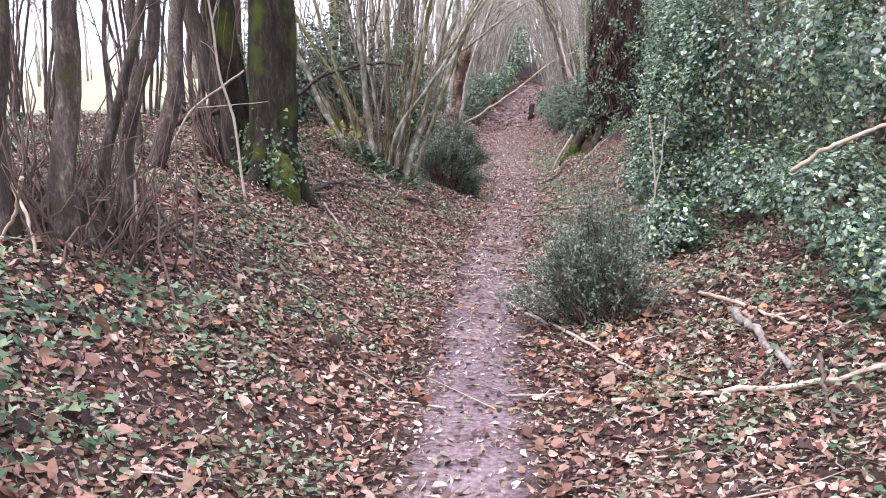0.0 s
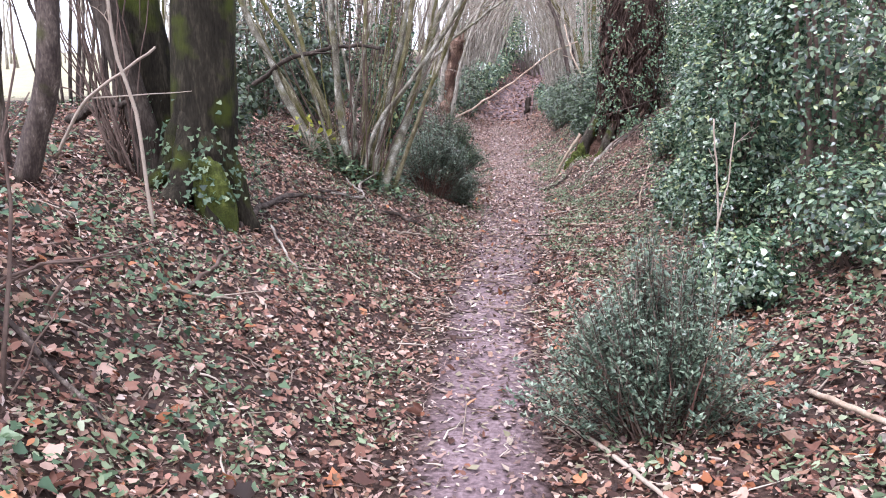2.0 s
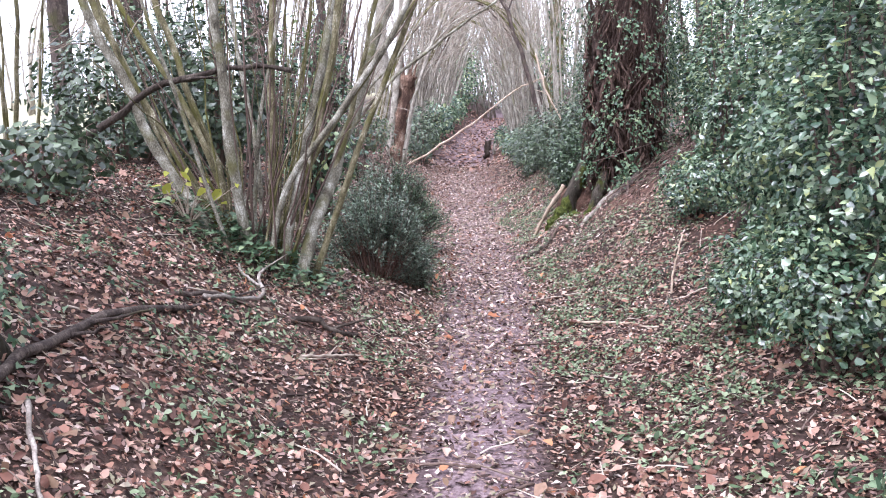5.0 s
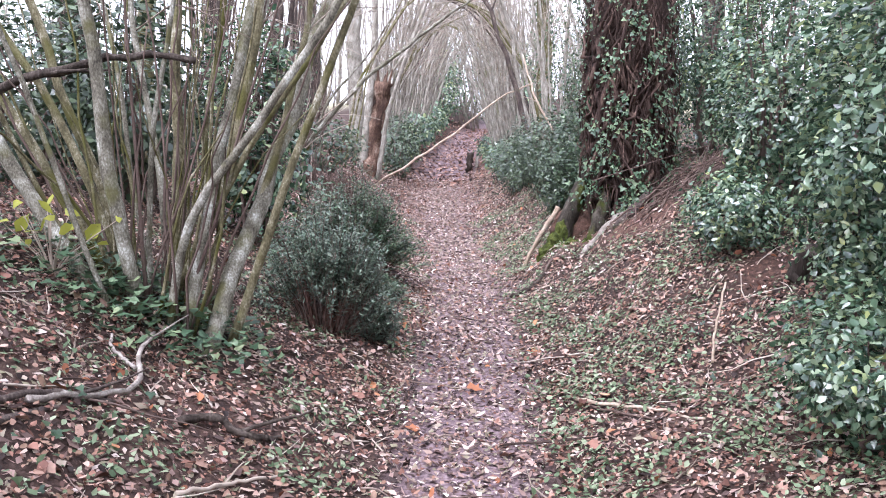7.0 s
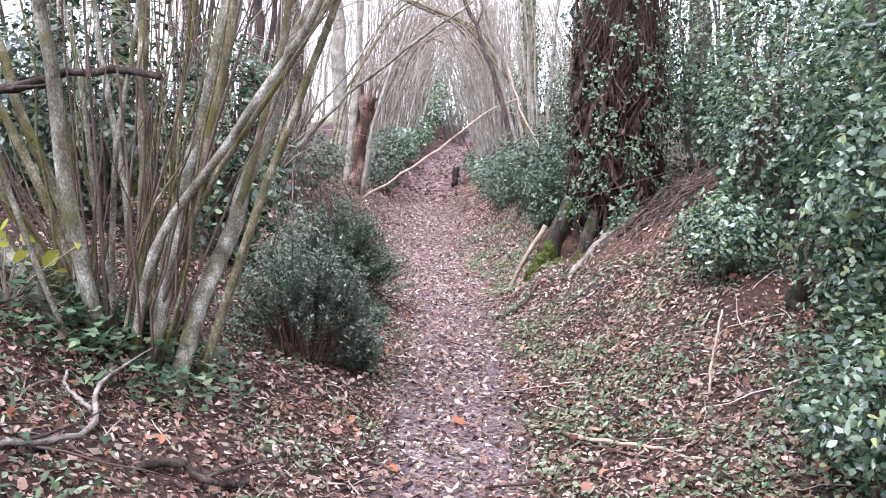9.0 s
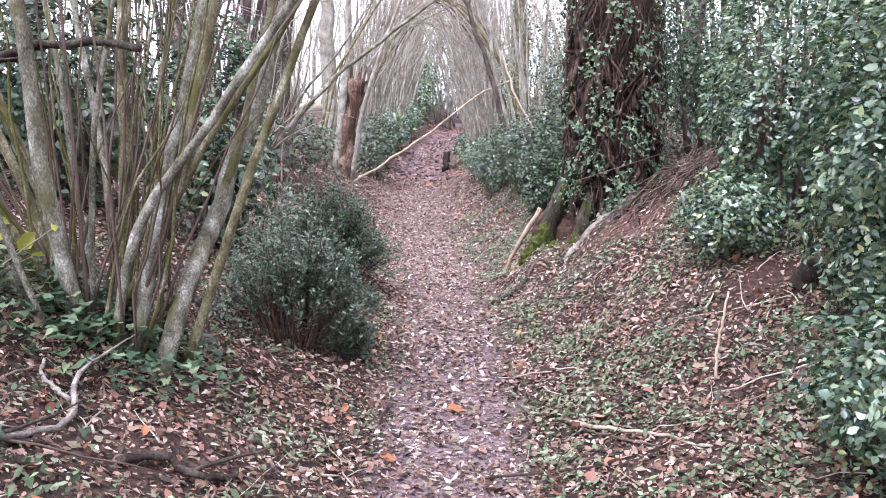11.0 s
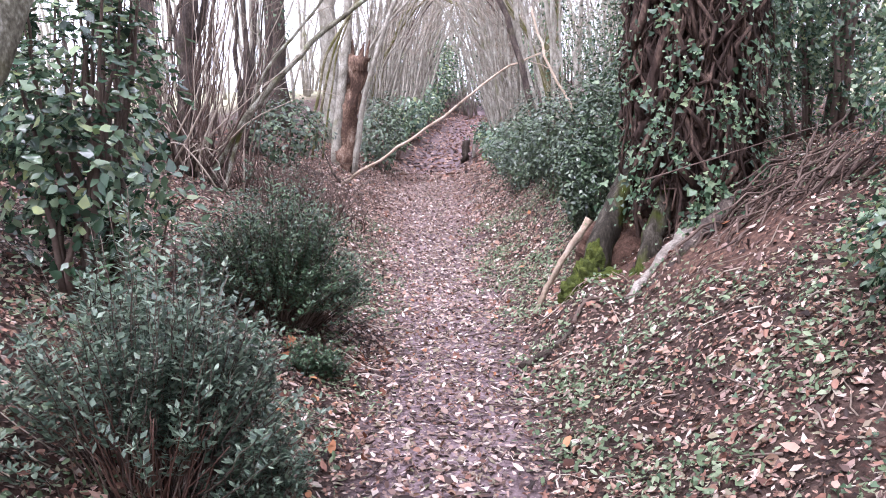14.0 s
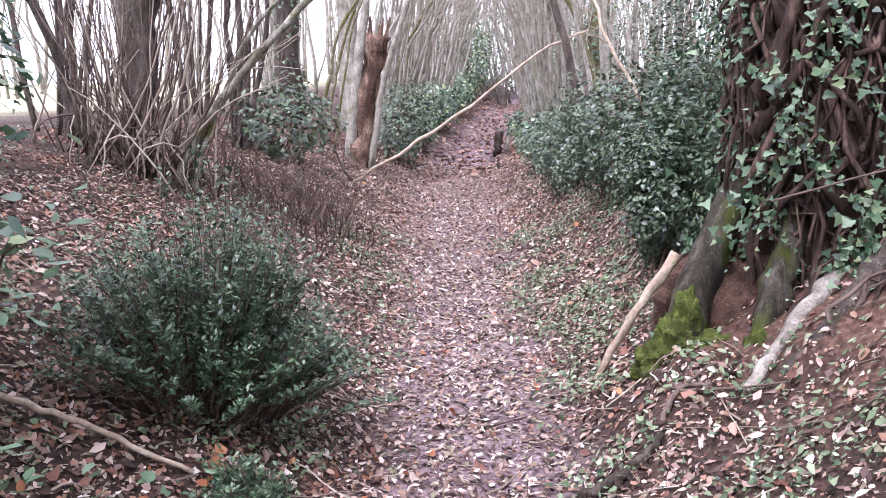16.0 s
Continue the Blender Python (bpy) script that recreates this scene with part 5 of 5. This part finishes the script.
x, y = scatter(26000, -3.0, 3.0, 0.6, 24)
w = np.zeros(len(x))
for cx, cy, rx, ry in ((1.6, 3.3, 0.6, 0.8), (-0.5, 2.3, 0.5, 0.6), (-1.0, 4.3, 0.3, 0.3), (-0.55, 11.6, 0.22, 1.2), (-1.0, 12.0, 0.4, 0.3), (1.5, 5.2, 0.5, 0.4), (-1.2, 8.0, 0.25, 0.3)):
    w += np.exp(-((x - cx) / rx) ** 2 - ((y - cy) / ry) ** 2)
k = rng.uniform(size=len(x)) < np.clip(w, 0, 1) * 0.55 + 0.02
x, y = x[k], y[k]
n = len(x)
ob = new("orange_leaves", leaves("orange_leaves", on_ground(x, y, rng.uniform(0.012, 0.045, n)), rng.gamma(6, 0.0068, n).clip(0.02, 0.065), ground_normals(x, y, 0.5), IRREG, LITTER_ORANGE, 0.6))
tagged(ob, "drifts of bright orange-brown fallen leaves", "leaf litter", kind="stuff")

x, y = scatter(370000, -3.2, 3.2, -2.0, 26)
d = np.abs(x - centre(y))
w = np.interp(d, [0.1, 0.35], [0, 1]) * 0.7 + np.interp(d, [0.1, 0.35], [1, 0]) * np.interp(y, [4, 9], [0.3, 0.95]) * np.clip(1.6 - d / 2, 0, 1)
w *= np.clip(1.05 - bare_bank(x, y), 0.1, 1)
k = rng.uniform(size=len(x)) < w
x, y = x[k], y[k]
n = len(x)
ob = new("leaf_scraps", leaves("leaf_scraps", on_ground(x, y, rng.uniform(0.002, 0.014, n)), rng.gamma(4, 0.0082, n).clip(0.012, 0.06), ground_normals(x, y, 0.3), NARROW, LITTER_BITS, 0.5))
tagged(ob, "small trodden leaf scraps and chips on the path", "leaf litter", kind="stuff")

x, y = scatter(215000, -5.0, 5.5, -2.0, 22)
d = x - centre(y)
w = np.clip((-d - np.interp(y, [0, 3, 5], [0.65, 0.7, 0.9])) / np.interp(y, [0, 3, 5], [0.6, 0.8, 1.2]), 0, 1) * np.interp(y, [0, 3, 6, 9, 13, 20], [1.5, 1.0, 0.5, 0.4, 0.3, 0.15])
w += np.clip((d - np.interp(y, [0, 6, 9, 13], [1.3, 1.0, 0.7, 0.4])) / 0.8, 0, 1) * np.interp(y, [0, 3, 6, 13, 20], [0.5, 0.8, 0.8, 0.6, 0.3])
w *= np.clip(0.5 + 1.1 * wobble(x + 5, y, 0.42), 0, 1) * np.clip(1 - bare_bank(x, y), 0.15, 1)
k = rng.uniform(size=len(x)) < w
x, y = x[k], y[k]
n = len(x)
ob = new("ivy_ground_cover", leaves("ivy_ground_cover", on_ground(x, y, rng.uniform(0.015, 0.1, n)), rng.gamma(7, 0.0054, n).clip(0.02, 0.07) * np.interp(y, [0, 5, 9], [1, 0.85, 0.6]), ground_normals(x, y, 0.4), IVYSHAPE, IVY, 0.35))
tagged(ob, "trailing green ivy over the banks", "ground cover", kind="stuff")

x, y = scatter(15000, -5.5, 2.5, 24, 50)
d = np.abs(x - centre(y))
k = d < 2.6
x, y = x[k], y[k]
n = len(x)
ob = new("far_leaf_litter", leaves("far_leaf_litter", on_ground(x, y, 0.02), rng.uniform(0.05, 0.13, n), ground_normals(x, y, 0.3), IRREG, LITTER, 0.5))
tagged(ob, "dead leaves strewn up the lane", "leaf litter", kind="stuff")

# pale green low weeds along the path edges
x, y = scatter(165000, -2.5, 3.0, 1.0, 18)
d = np.abs(x - centre(y))
w = np.clip((d - 0.25) / 0.3, 0, 1) * np.clip(1.7 - d / 1.7, 0, 1) * np.clip(np.where((x > centre(y)) & (y > 7), 0.55, 0.25) + 1.0 * wobble(x * 1.2, y + 7, 0.36), 0, 1) * np.where((x > centre(y)) & (y > 7), 1.0, 0.7) * np.clip(1 - bare_bank(x, y), 0.05, 1)
k = rng.uniform(size=len(x)) < w
x, y = x[k], y[k]
n = len(x)
WEED = material("weed_leaf", [(0.1, (0.035, 0.06, 0.026)), (0.5, (0.125, 0.17, 0.09)), (0.8, (0.25, 0.29, 0.18)), (0.97, (0.4, 0.43, 0.32))], 2, 0.55, 0.0, island=0.75, through_light=0.15)
ob = new("low_weeds", leaves("low_weeds", on_ground(x, y, rng.uniform(0.02, 0.06, n)), rng.gamma(5, 0.0056, n).clip(0.012, 0.045), ground_normals(x, y, 0.45), OVAL, WEED, 0.3))
tagged(ob, "patches of low pale green weeds between dead leaves", "weeds", kind="stuff")

# pale dry leaves blown along the further lane
x, y = scatter(60000, -3.2, 2.2, 8.0, 27)
d = x - centre(y)
w = np.interp(d, [-2.2, -1.2, -0.5, 0, 0.6, 1.2, 2.0], [0.15, 0.6, 0.9, 0.55, 0.6, 0.3, 0.1]) * np.interp(y, [8, 11, 15], [0.2, 0.7, 1.0])
k = rng.uniform(size=len(x)) < w * (0.8 + 0.3 * wobble(x + 2, y, 0.4))
x, y = x[k], y[k]
n = len(x)
ob = new("pale_leaf_litter", leaves("pale_leaf_litter", on_ground(x, y, rng.uniform(0.01, 0.035, n)), rng.gamma(5, 0.0062, n).clip(0.014, 0.06), ground_normals(x, y, 0.4), OVAL, LITTER_PALE, 0.6))
tagged(ob, "pale dry leaves strewn along the lane", "leaf litter", kind="stuff")

# fine twigs strewn on the ground
for colour, bark, count in (("pale", TWIG, 800), ("dark", TWIG_DARK, 800)):
    lines = []
    for _ in range(count):
        x0, y0 = rng.uniform(-2.6, 2.8), rng.uniform(0.6, 18)
        if abs(x0 - centre(y0)) < 0.25 and rng.uniform() < 0.6:
            continue
        a, L = rng.uniform(0, 3.14), rng.gamma(3, 0.07) + 0.05
        pts = [(x0 + s * L * math.cos(a), y0 + s * L * math.sin(a)) for s in (-0.5, 0, 0.5)]
        lines.append((curve([(px, py, gz(px, py) + rng.uniform(0.01, 0.035)) for px, py in pts], 5, 0.008), rng.uniform(0.002, 0.007), 0.0018))
    ob = new("strewn_twig_litter", tubes("strewn_twig_litter", lines, bark, 4))
    tagged(ob, "thin %s dry twigs strewn over the ground" % colour, "twigs", kind="stuff")

for lx, ly in ((0.17, 9.6), (0.05, 3.36), (-0.1, 8.9), (0.55, 10.5)):
    ob = new("fallen_leaf", leaves("fallen_leaf", on_ground(np.array([lx]), np.array([ly]), 0.02), 0.1, [(0.1, -0.2, 1)], LOBED, LITTER_ORANGE, 0.4))
    tagged(ob, "single large orange leaf on the path", "leaf", "large fallen leaves")

# far hedge beyond the field
far_lines = []
for _ in range(300):
    side = rng.choice([-1, 1])
    fx, fy = side * rng.uniform(7, 30), rng.uniform(14, 62)
    if side < 0 and fy < 34:
        continue
    g = gz(fx, fy)
    far_lines.append((curve([(fx, fy, g - 0.1), (fx + rng.normal() * 0.3, fy, g + 3), (fx + rng.normal() * 0.9, fy + rng.normal() * 0.6, g + rng.uniform(4, 9))], 7, 0.05), rng.uniform(0.03, 0.11), 0.02))
for _ in range(240):
    fx, fy = rng.uniform(-12, 9), rng.uniform(47, 74)
    g = gz(fx, fy)
    far_lines.append((curve([(fx, fy, g - 0.1), (fx + rng.normal() * 0.6, fy, g + 3), (fx + rng.normal() * 1.8, fy + rng.normal(), g + rng.uniform(5, 11))], 7, 0.08), rng.uniform(0.03, 0.09), 0.02))
far_lines += twig_lines(np.stack([rng.uniform(-11, 8, 420), rng.uniform(40, 64, 420), rng.uniform(3.5, 10, 420)], 1), rng.normal(size=(420, 3)) + [0, 0, 0.5], 2.2, 4, 0.018)
# distance haze is only in the pale colour of these stems
ob = new("far_woodland", tubes("far_woodland", far_lines, BARK_PALE_HAZE, 5))
tagged(ob, "bare winter woodland beyond the lane", "woodland", kind="stuff")
